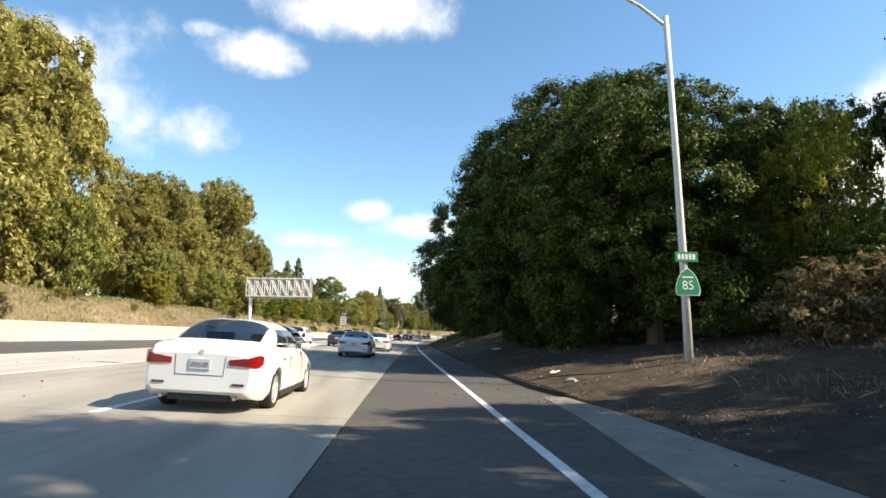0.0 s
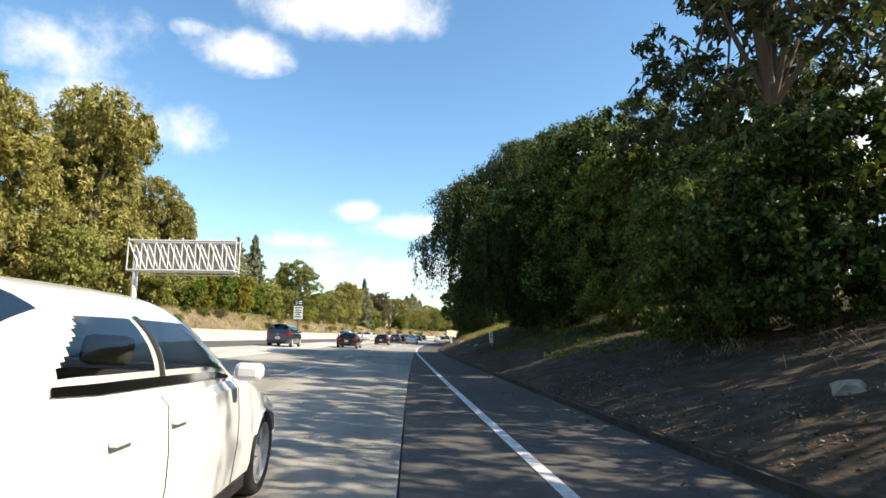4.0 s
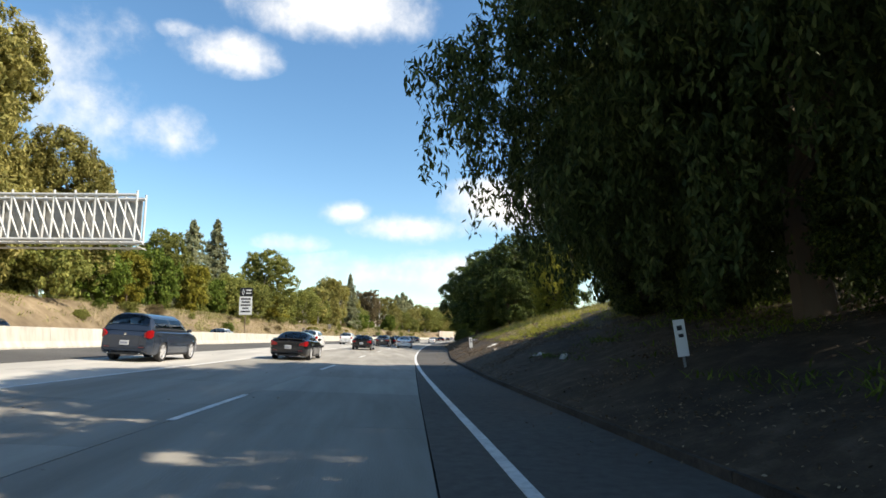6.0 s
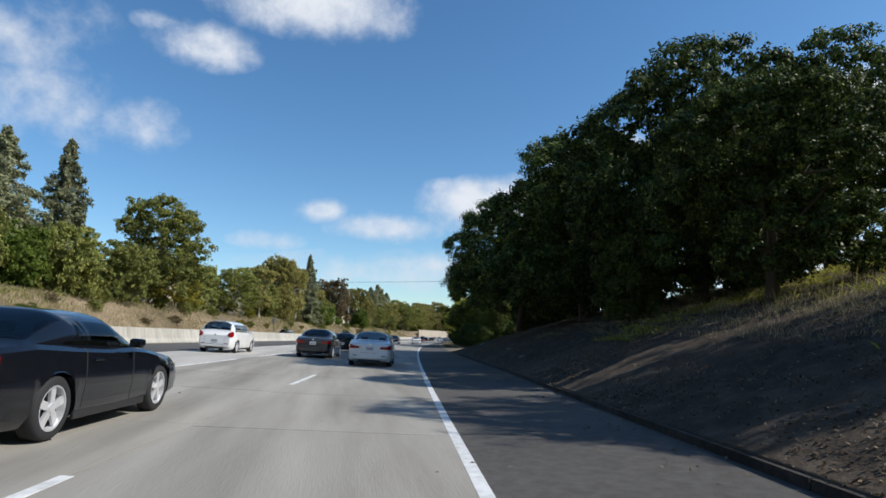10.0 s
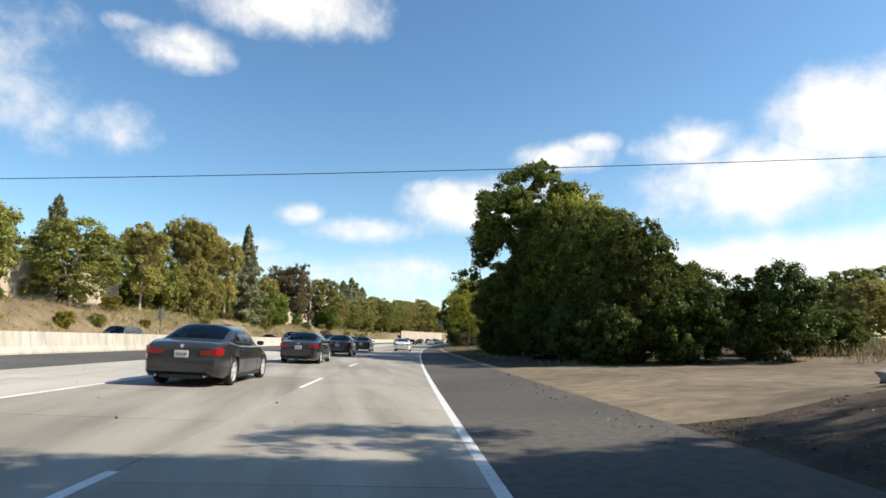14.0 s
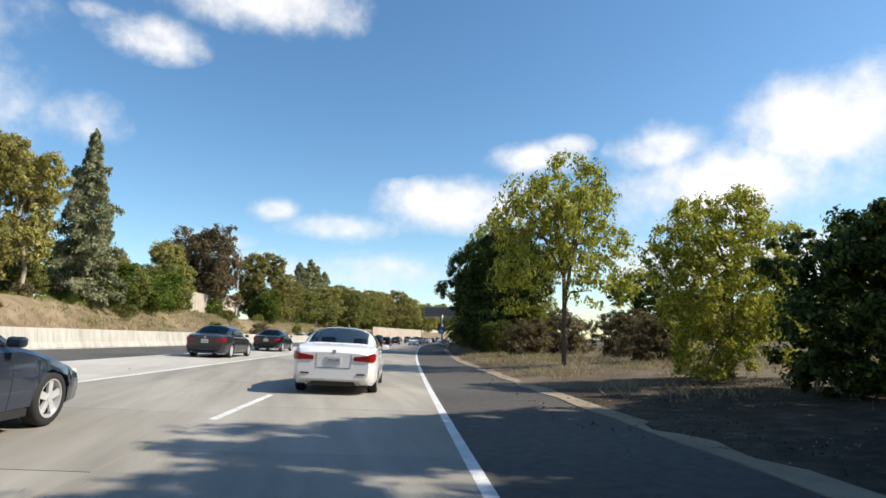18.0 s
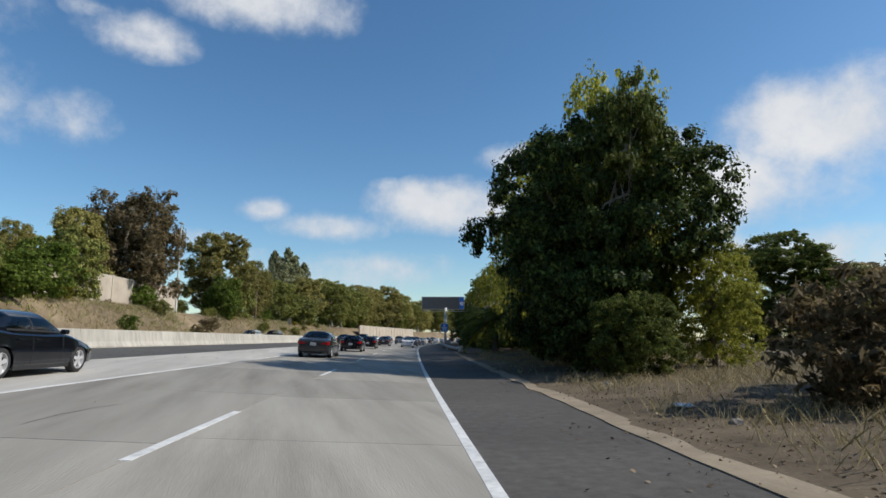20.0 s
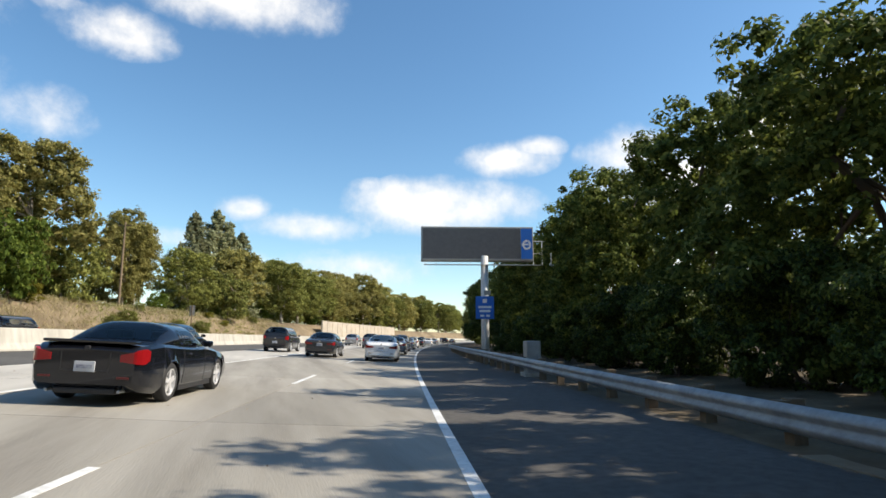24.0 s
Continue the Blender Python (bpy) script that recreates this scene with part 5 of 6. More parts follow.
    box(bm, (-0.155, -L / 2 - 0.016, zp - 0.08), (0.155, -L / 2 + 0.08, zp + 0.08), 0.006)
    plate = part("number_plate", bm, MAT["plate"], top, "pale number plate with a dark bar")
    bm = bmesh.new()
    box(bm, (-0.12, -L / 2 - 0.022, zp - 0.03), (0.12, -L / 2 - 0.014, zp + 0.028))
    part("plate_bar", bm, MAT["plate_ink"], plate)
    bm = bmesh.new()
    tube(bm, [(0, -L / 2 - 0.005, S["tail"] - 0.06), (0, -L / 2 + 0.05, S["tail"] - 0.06)], [0.04, 0.04], 12)
    part("badge", bm, MAT["black" if kind == "coupe" else "chrome"], top)
    if kind == "coupe":
        bm = bmesh.new()
        box(bm, (-Wd * 0.76, -L / 2 + 0.05, S["deck"] - 0.02), (Wd * 0.76, -L / 2 + 0.24, S["deck"] + 0.025), 0.014)
        part("spoiler", bm, PAINT[color], top)
    # wheels
    for wy in wheels:
        for sx in (-1, 1):
            tyre_r = S["r"]
            prof = [(-0.10, tyre_r * 0.70), (-0.105, tyre_r * 0.90), (-0.08, tyre_r * 0.985), (0.0, tyre_r), (0.08, tyre_r * 0.985), (0.105, tyre_r * 0.90), (0.10, tyre_r * 0.70)]
            bm = bmesh.new()
            n = 28
            rings = [[bm.verts.new((a, math.cos(k * math.tau / n) * r, math.sin(k * math.tau / n) * r)) for a, r in prof] for k in range(n)]
            for k in range(n):
                r, q = rings[k], rings[(k + 1) % n]
                for j in range(len(prof) - 1):
                    bm.faces.new((r[j], r[j + 1], q[j + 1], q[j]))
            at = Matrix.Translation((sx * (Wd - 0.125), wy, tyre_r))
            bmesh.ops.transform(bm, matrix=at, verts=bm.verts)
            tyre = part("tyre", bm, MAT["rubber"], top, smooth=True)
            bm = bmesh.new()
            ro, face = tyre_r * 0.70, 0.085
            n = 24
            outer = [[bm.verts.new((a, math.cos(k * math.tau / n) * r, math.sin(k * math.tau / n) * r)) for a, r in ((-0.10, ro), (face + 0.01, ro + 0.004), (face + 0.012, ro * 0.93), (0.02, ro * 0.88), (0.015, 0.01))] for k in range(n)]
            for k in range(n):
                r, q = outer[k], outer[(k + 1) % n]
                for j in range(4):
                    f = bm.faces.new((r[j], r[j + 1], q[j + 1], q[j]))
                    if j == 3:
                        f.material_index = 1
            for k in range(5):
                a = k * math.tau / 5
                m = Matrix.Rotation(a, 4, "X")
                vs = [m @ Vector(p) for p in ((face, -0.035, 0.0), (face, 0.035, 0.0), (face - 0.005, 0.045, ro * 0.95), (face - 0.005, -0.045, ro * 0.95))]
                f = bm.faces.new([bm.verts.new(p) for p in vs])
                ext = bmesh.ops.extrude_face_region(bm, geom=[f])
                bmesh.ops.translate(bm, vec=(-0.03, 0, 0), verts=[v for v in ext["geom"] if isinstance(v, bmesh.types.BMVert)])
            tube(bm, [(face - 0.03, 0, 0), (face + 0.008, 0, 0)], [0.06, 0.05], 12)
            bmesh.ops.transform(bm, matrix=at @ (Matrix.Rotation(math.pi, 4, "Z") if sx < 0 else Matrix()), verts=bm.verts)
            rim = part("rim", bm, MAT["alloy"], tyre, "silver five-spoke alloy rim")
            rim.data.materials.append(MAT["black"])
    CARS[(kind, color)] = top
    return top


def park(kind, color, s, off, label="", back=False, lift=0.0):
    """A car standing in a lane; s is where its tail is."""
    text = label or f"{color} {dict(sedan='saloon car', coupe='two-door coupe', hatch='hatchback car', suv='sport utility car')[kind]} standing in a freeway lane"
    mid = s + SHAPES[kind]["l"] / 2
    x, y = spot(mid, off)
    z = 0.05 * min(max(-off, 0.0), 16.6) + 0.001
    m = pose(x, y, z, 0, 2.86 if -16 < off < -1 else 0, -math.degrees(heading(mid)) + (180 if back else 0))
    if back:
        m = pose(x, y, z, 0, 0, -math.degrees(heading(mid)) + 180)
    if (kind, color) in CARS:
        ob = copy_thing(CARS[(kind, color)], m)
    else:
        ob = build_car(kind, color, text)
        ob.matrix_world = m
    tagged(ob, text)
    return ob


# about the ramp
park("sedan", "white", 11.4, -1.35, "white saloon car with dark glass in the concrete lane")
park("sedan", "white", 34.5, -1.45)
park("sedan", "navy", 30.0, -4.9, "dark navy saloon car in the middle lane")
park("sedan", "navy", 55.0, -5.3, "navy saloon car in the middle lane")
park("hatch", "white", 57.0, -9.4, "white hatchback car in the carpool lane")
park("sedan", "white", 48.0, -1.1)
park("suv", "navy", 90.5, -9.3, "dark blue sport utility car in the carpool lane")
park("coupe", "black", 123.3, -4.5, "black two-door coupe with silver rims in the middle lane")
park("hatch", "white", 147.5, -9.5)
park("sedan", "charcoal", 147.5, -4.7, "charcoal saloon car in the middle lane")
park("sedan", "white", 142.2, -1.5)
park("sedan", "white", 236.0, -1.5)
park("sedan", "navy", 227.0, -5.2)
park("hatch", "bronze", 232.5, -9.2, "bronze compact car with a black tail in the carpool lane")
park("sedan", "charcoal", 250.0, -8.9)
park("coupe", "black", 315.3, -4.85)
park("sedan", "black", 262.5, -9.3)
park("sedan", "charcoal", 283.0, -5.2)
park("sedan", "charcoal", 183.0, -5.2)
park("hatch", "bronze", 196.5, -9.4)
park("sedan", "black", 327.5, -9.2, "black saloon car with red tail lamps in the carpool lane")
park("suv", "charcoal", 346.0, -8.9)
park("sedan", "charcoal", 340.0, -4.9)
park("sedan", "white", 337.5, -1.2)
for kind, color, s, off in (("coupe", "black", 97.4, -5.2), ("coupe", "black", 159.5, -4.7), ("coupe", "black", 299.0, -4.9), ("sedan", "charcoal", 196.5, -5.1), ("sedan", "charcoal", 210.8, -5.2), ("hatch", "bronze", 215.0, -9.3), ("hatch", "white", 122.5, -9.2)):
    park(kind, color, s, off)
for k, (kind, color, s, off) in enumerate([("sedan", "grey", 352, -1.0), ("suv", "silver", 366, -1.2), ("sedan", "silver", 378, -1.1), ("hatch", "white", 392, -1.2), ("sedan", "charcoal", 405, -1.1), ("suv", "grey", 372, -5.0), ("sedan", "white", 362, -8.9),
                                           ("sedan", "silver", 386, -4.9), ("suv", "charcoal", 400, -5.0), ("hatch", "silver", 384, -8.9), ("sedan", "grey", 418, -4.9), ("sedan", "white", 432, -1.2), ("suv", "navy", 424, -8.9), ("sedan", "silver", 448, -1.2),
                                           ("suv", "grey", 455, -5.0), ("hatch", "white", 470, -8.8), ("suv", "charcoal", 480, -1.2), ("sedan", "grey", 500, -1.2), ("suv", "silver", 505, -5.0)]):
    park(kind, color, s, off)
for kind, color, s, off in (("suv", "silver", 92, -19.5), ("hatch", "navy", 99, -22.5), ("sedan", "white", 127, -19.5), ("sedan", "red", 246, -20), ("sedan", "grey", 218, -19.5), ("suv", "grey", 212, -22), ("hatch", "white", 322, -20), ("suv", "charcoal", 334, -20.5), ("sedan", "navy", 60, -20)):
    park(kind, color, s, off, f"{color} car on the opposite carriageway behind the barrier", True)


# ---- signs and roadside fixtures ----
def place(top, s, off, lift=0.0, turn=0.0, z=None, size=1.0):
    x, y = spot(s, off)
    top.matrix_world = pose(x, y, (height(s, off) if z is None else z) + lift, 0, 0, -math.degrees(heading(s)) + turn) @ Matrix.Scale(size, 4)
    return top


def bars(name, rows, mat, parent, y, depth=0.004, label=""):
    """Plain bars that stand for writing: rows of x0, x1, z0, z1."""
    bm = bmesh.new()
    for x0, x1, z0, z1 in rows:
        box(bm, (x0, y - depth, z0), (x1, y, z1))
    return part(name, bm, mat, parent, label)


def words(name, text, size, mat, parent, x, y, z):
    """Lettering in the built-in font, turned to mesh, facing -y."""
    cu = bpy.data.curves.new(name, "FONT")
    cu.body, cu.size, cu.extrude, cu.align_x, cu.align_y = text, size, 0.003, "CENTER", "CENTER"
    tmp = bpy.data.objects.new(name, cu)
    scene.collection.objects.link(tmp)
    me = bpy.data.meshes.new_from_object(tmp.evaluated_get(bpy.context.evaluated_depsgraph_get()))
    bpy.data.objects.remove(tmp)
    me.materials.clear()
    me.materials.append(mat)
    me.transform(Matrix.Translation((x, y, z)) @ pose(0, 0, 0, 90, 0, 0))
    ob = new(name, me)
    ob.parent = parent
    return ob


def route_lamp():
    top = tagged(new("street_lamp"), "tall grey steel street lamp with green route signs", "street lamp")
    bm = bmesh.new()
    tube(bm, [(0, 0, -0.4), (-0.02, 0, 3), (-0.08, 0, 6), (-0.18, 0, 9.9)], [0.115, 0.10, 0.085, 0.075], 12)
    part("pole", bm, MAT["steel_pale"], top, smooth=True)
    bm = bmesh.new()
    box(bm, (-0.2, -0.2, -0.3), (0.2, 0.2, 0.03), 0.02)
    part("base", bm, MAT["barrier"], top)
    bm = bmesh.new()
    tube(bm, [(-0.17, 0, 9.6), (-0.9, 0, 10.15), (-2.6, 0, 11.0), (-3.4, 0, 11.15)], [0.05, 0.045, 0.035, 0.03], 8)
    arm = part("arm", bm, MAT["steel_pale"], top)
    bm = bmesh.new()
    box(bm, (-4.1, -0.15, 11.05), (-3.4, 0.15, 11.23), 0.05)
    part("lamp_head", bm, MAT["steel"], arm)
    # spade-shaped route sign
    outline = [(-0.30, 0.0), (-0.335, 0.10), (-0.33, 0.22), (-0.27, 0.42), (-0.16, 0.60), (0, 0.72), (0.16, 0.60), (0.27, 0.42), (0.33, 0.22), (0.335, 0.10), (0.30, 0.0)]
    for nm, k, mat, y in (("sign_border", 1.0, "sign_white", -0.125), ("sign_face", 0.93, "sign_green", -0.131)):
        bm = bmesh.new()
        f = bm.faces.new([bm.verts.new((x * k, y, 2.15 + 0.33 + (z - 0.33) * k)) for x, z in outline])
        ext = bmesh.ops.extrude_face_region(bm, geom=[f])
        bmesh.ops.translate(bm, vec=(0, 0.006, 0), verts=[v for v in ext["geom"] if isinstance(v, bmesh.types.BMVert)])
        sign = part(nm, bm, MAT[mat], top, "green spade-shaped route sign" if mat == "sign_green" else "")
    words("route_number", "85", 0.33, MAT["sign_white"], sign, 0, -0.136, 2.40)
    bars("state_bar", [(-0.15, 0.15, 2.60, 2.64)], MAT["sign_white"], sign, -0.132)
    bm = bmesh.new()
    box(bm, (-0.31, -0.131, 3.02), (0.31, -0.122, 3.28), 0.004)
    upper = part("direction_plate", bm, MAT["sign_green"], top, "green plate with pale bars")
    bars("plate_writing", [(-0.24 + i * 0.1, -0.17 + i * 0.1, 3.08, 3.22) for i in range(5)], MAT["sign_white"], upper, -0.132)
    place(top, 17.0, 8.87, lift=-0.5, turn=3)


def truss_sign():
    """A cantilever sign for the other carriageway, seen from behind."""
    top = tagged(new("overhead_sign"), "grey steel truss overhead sign seen from behind on one post", "road sign")
    bm = bmesh.new()
    tube(bm, [(0, 0, -6.5), (0, 0, 7.6)], [0.36, 0.32], 14)
    part("post", bm, MAT["steel_pale"], top, smooth=True)
    w0, w1, z0, z1 = -0.7, 11.5, 5.4, 8.8
    for y in (-0.7, 0.7):
        for z in (z0, z1):
            bm = bmesh.new()
            tube(bm, [(w0, y, z), (w1, y, z)], [0.13, 0.13], 8)
            part("chord", bm, MAT["steel_pale"], top)
    n = 8
    for i in range(n + 1):
        x = w0 + (w1 - w0) * i / n
        for y in (-0.7, 0.7):
            bm = bmesh.new()
            tube(bm, [(x, y, z0 - 0.15), (x, y, z1 + 0.35)], [0.08, 0.08], 6)
            part("upright", bm, MAT["steel_pale"], top)
        if i < n:
            x2 = w0 + (w1 - w0) * (i + 1) / n
            for y in (-0.7, 0.7):
                bm = bmesh.new()
                tube(bm, [(x, y, z1), (x2, y, z0)] if i % 2 else [(x, y, z1), (x2, y, z0)], [0.075, 0.075], 6)
                part("diagonal", bm, MAT["steel_pale"], top)
        bm = bmesh.new()
        tube(bm, [(x, -0.7, z0), (x, 0.7, z0)], [0.05, 0.05], 6)
        part("cross_strut", bm, MAT["steel_pale"], top)
    for i in range(6):
        x = w0 + 0.3 + (w1 - w0 - 0.6) * i / 6
        bm = bmesh.new()
        box(bm, (x + 0.02, 0.88, z0 - 0.1), (x + (w1 - w0 - 0.6) / 6 - 0.02, 0.95, z1 + 0.2))
        part("sign_panel", bm, MAT["sign_back"], top)
    bm = bmesh.new()
    for i in range(9):
        x = w0 + 0.5 + (w1 - w0 - 1.0) * i / 8
        tube(bm, [(x, 0.9, z0 - 0.25), (x + 0.3, 1.8, z0 - 0.4)], [0.03, 0.03], 5)
    box(bm, (w0 + 0.3, 1.1, z0 - 0.34), (w1 - 0.3, 1.8, z0 - 0.30))
    part("catwalk", bm, MAT["steel_pale"], top)
    place(top, 113.5, -31.8, z=3.1)


def message_sign():
    top = tagged(new("message_sign"), "dark electronic message sign on a single steel pole", "road sign")
    bm = bmesh.new()
    tube(bm, [(0, 0, -2.0), (0, 0, 8.4)], [0.36, 0.32], 16)
    part("pole", bm, MAT["steel_pale"], top, smooth=True)
    bm = bmesh.new()
    box(bm, (-5.55, -0.1, 8.0), (4.35, 1.1, 11.0), 0.04)
    cabinet = part("cabinet", bm, MAT["sign_back"], top)
    bm = bmesh.new()
    box(bm, (-5.4, -0.125, 8.15), (3.2, -0.095, 10.85))
    part("screen", bm, MAT["screen"], cabinet, "blank dark display panel")
    bm = bmesh.new()
    box(bm, (3.25, -0.125, 8.15), (4.25, -0.095, 10.85))
    badge = part("blue_panel", bm, MAT["sign_blue"], cabinet, "blue panel with a white ring mark")
    bm = bmesh.new()
    for i in range(24):
        a, b = i * math.tau / 24, (i + 0.9) * math.tau / 24
        f = bm.faces.new([bm.verts.new((3.75 + math.cos(q) * r, -0.130, 9.4 + math.sin(q) * r * 1.1)) for q, r in ((a, 0.40), (b, 0.40), (b, 0.24), (a, 0.24))])
    box(bm, (3.3, -0.131, 9.37), (3.95, -0.127, 9.49))
    part("ring_mark", bm, MAT["sign_white"], badge)
    bm = bmesh.new()
    box(bm, (-5.3, -0.55, 7.55), (6.0, -0.15, 7.6))
    for i in range(12):
        tube(bm, [(-5.2 + i * 1.0, -0.35, 7.55), (-5.2 + i * 1.0, 0.3, 7.78)], [0.03, 0.03], 5)
    part("catwalk", bm, MAT["steel_pale"], top)
    bm = bmesh.new()
    for x in (4.4, 5.2, 6.0):
        tube(bm, [(x, 0.4, 7.6), (x, 0.4, 9.8)], [0.035, 0.035], 6)
    for z in (8.7, 9.8):
        tube(bm, [(4.2, 0.4, z), (6.0, 0.4, z)], [0.035, 0.035], 6)
    part("side_rail", bm, MAT["steel_pale"], top)
    place(top, 338, 4.55, 0.5, size=0.645)
    top = tagged(new("information_sign"), "blue roadside information sign with pale bars on a post", "road sign")
    bm = bmesh.new()
    tube(bm, [(0, 0.04, -0.4), (0, 0.04, 5.2)], [0.055, 0.055], 8)
    part("post", bm, MAT["steel_pale"], top)
    bm = bmesh.new()
    box(bm, (-0.70, -0.03, 3.05), (0.70, 0.0, 4.75), 0.01)
    face = part("sign_face", bm, MAT["sign_blue"], top)
    bars("sign_writing", [(-0.50, 0.50, 3.85, 4.02), (-0.42, 0.42, 3.55, 3.72), (-0.16, 0.16, 4.25, 4.55), (-0.35, -0.05, 3.2, 3.36), (0.08, 0.38, 3.2, 3.36)], MAT["sign_white"], face, -0.031)
    bm = bmesh.new()
    box(bm, (-0.05, -0.03, 4.85), (0.45, 0.0, 5.2), 0.006)
    part("small_plate", bm, MAT["sign_back"], top)
    place(top, 336.5, 4.35, 0.2, size=0.7)


def carpool_sign():
    top = tagged(new("carpool_sign"), "black and white carpool sign on a post at the barrier", "road sign")
    bm = bmesh.new()
    tube(bm, [(0, 0.05, 0), (0, 0.05, 5.4)], [0.06, 0.06], 8)
    part("post", bm, MAT["wood"], top)
    bm = bmesh.new()
    box(bm, (-0.62, -0.02, 4.55), (0.62, 0.02, 5.4), 0.01)
    upper = part("upper_panel", bm, MAT["sign_black"], top, "black panel with a white diamond")
    bm = bmesh.new()
    for k, m in ((1.0, 0),):
        vs = [(-0.42, 4.98), (-0.28, 5.30), (-0.14, 4.98), (-0.28, 4.66)]
        inner_vs = [(-0.36, 4.98), (-0.28, 5.18), (-0.20, 4.98), (-0.28, 4.78)]
        a = [bm.verts.new((x, -0.026, z)) for x, z in vs]
        b = [bm.verts.new((x, -0.026, z)) for x, z in inner_vs]
        for i in range(4):
            bm.faces.new((a[i], a[(i + 1) % 4], b[(i + 1) % 4], b[i]))
    part("diamond", bm, MAT["sign_white"], upper)
    bars("upper_writing", [(0.0, 0.5, 5.08, 5.22), (0.0, 0.5, 4.80, 4.92)], MAT["sign_white"], upper, -0.021)
    bm = bmesh.new()
    box(bm, (-0.62, -0.02, 2.75), (0.62, 0.02, 4.53), 0.01)
    lower = part("lower_panel", bm, MAT["sign_white"], top, "white panel with dark bars")
    bars("lower_writing", [(-0.48, 0.48, 4.22, 4.36), (-0.4, 0.4, 3.92, 4.06), (-0.48, 0.48, 3.62, 3.76), (-0.3, 0.3, 3.32, 3.46), (-0.45, 0.45, 3.0, 3.14)], MAT["sign_black"], lower, -0.021)
    place(top, 127.0, -16.25, z=0.8)


def marker_post(s, off, lean):
    top = tagged(new("marker_post"), "white paddle marker post leaning on the bank", "marker post", "marker posts")
    bm = bmesh.new()
    box(bm, (-0.02, -0.01, -0.2), (0.02, 0.01, 0.35))
    part("stake", bm, MAT["steel"], top)
    bm = bmesh.new()
    box(bm, (-0.10, -0.016, 0.18), (0.10, -0.004, 0.80), 0.012)
    paddle = part("paddle", bm, MAT["sign_white"], top)
    bars("paddle_mark", [(-0.05, 0.04, 0.62, 0.70), (-0.04, 0.05, 0.50, 0.56)], MAT["sign_black"], paddle, -0.0165)
    x, y = spot(s, off)
    top.matrix_world = pose(x, y, height(s, off), 0, lean, -math.degrees(heading(s)))


def guard_rail():
    top = tagged(new("guard_rail"), "galvanised steel guard rail on wooden posts with an end terminal", "guard rail")
    off = lambda s: float(np.interp(s, (306, 312, 335, 380), (4.65, 4.5, 4.0, 4.0)))
    dip = lambda s: -0.22 * float(np.interp(s, (312, 335), (1, 0)))
    shape = [(0.0, 0.40), (-0.035, 0.43), (-0.08, 0.47), (-0.08, 0.51), (-0.03, 0.55), (-0.03, 0.58), (-0.08, 0.62), (-0.08, 0.66), (-0.035, 0.70), (0.0, 0.73)]
    s0 = 306.0
    for k in range(17):
        verts, faces = [], []
        a, b = s0 + k * 3.81, s0 + (k + 1) * 3.81 + 0.1
        for i in range(3):
            s = a + (b - a) * i / 2
            for o, z in shape + [(o + 0.008, z) for o, z in shape[::-1]]:
                x, y = spot(s, off(s) + o)
                verts.append((x, y, z + dip(s)))
        n = 2 * len(shape)
        for i in range(2):
            for j in range(n):
                faces.append((i * n + j, i * n + (j + 1) % n, i * n + n + (j + 1) % n, i * n + n + j))
        ob = new("rail", mesh_of("rail", verts, faces, MAT["steel"], True))
        ob.parent = top
    for k in range(34):
        s = s0 + 0.9 + k * 1.905
        m = pose(*spot(s, off(s) + 0.26), dip(s), 0, 0, -math.degrees(heading(s)))
        bm = bmesh.new()
        box(bm, (-0.09, -0.09, -0.5), (0.09, 0.09, 0.76), 0.01, m)
        part("post", bm, MAT["wood"], top)
        bm = bmesh.new()
        box(bm, (-0.245, -0.08, 0.40), (-0.095, 0.08, 0.74), 0.008, m)
        part("block", bm, MAT["wood"], top)
    m = pose(*spot(s0, off(s0)), dip(s0), 0, 0, -math.degrees(heading(s0)))
    bm = bmesh.new()
    box(bm, (-0.22, -0.45, 0.32), (0.22, -0.05, 0.86), 0.03, m)
    part("end_terminal", bm, MAT["steel_pale"], top, "pale steel end terminal")
    bm = bmesh.new()
    box(bm, (-0.06, -0.3, -0.3), (0.06, -0.18, 0.4), 0.01, m)
    part("terminal_post", bm, MAT["steel"], top)


def cabinet(s, off, tall, wide, label):
    top = tagged(new("control_cabinet"), label, "control cabinet")
    bm = bmesh.new()
    box(bm, (-wide / 2 - 0.1, -0.4, -0.3), (wide / 2 + 0.1, 0.4, 0.12), 0.02)
    part("plinth", bm, MAT["barrier"], top)
    bm = bmesh.new()
    box(bm, (-wide / 2, -0.3, 0.12), (wide / 2, 0.3, tall), 0.03)
    part("body", bm, MAT["sign_back"], top)
    bm = bmesh.new()
    box(bm, (-wide / 2 + 0.05, -0.315, 0.2), (wide / 2 - 0.05, -0.302, tall - 0.1), 0.005)
    door = part("door", bm, MAT["sign_back"], top)
    bm = bmesh.new()
    box(bm, (wide / 2 - 0.16, -0.345, tall * 0.5), (wide / 2 - 0.12, -0.315, tall * 0.5 + 0.14), 0.006)
    part("handle", bm, MAT["steel"], door)
    place(top, s, off)


def tall_lamp(s, off, tall, label):
    top = tagged(new("street_lamp"), label, "street lamp")
    bm = bmesh.new()
    tube(bm, [(0, 0, -0.5), (0, 0, tall * 0.5), (0, 0, tall)], [0.16, 0.12, 0.08], 10)
    part("pole", bm, MAT["steel_pale"], top)
    bm = bmesh.new()
    box(bm, (-0.25, -0.5, tall - 0.05), (0.25, 0.5, tall + 0.12), 0.04)
    part("lamp_head", bm, MAT["steel"], top)
    place(top, s, off)


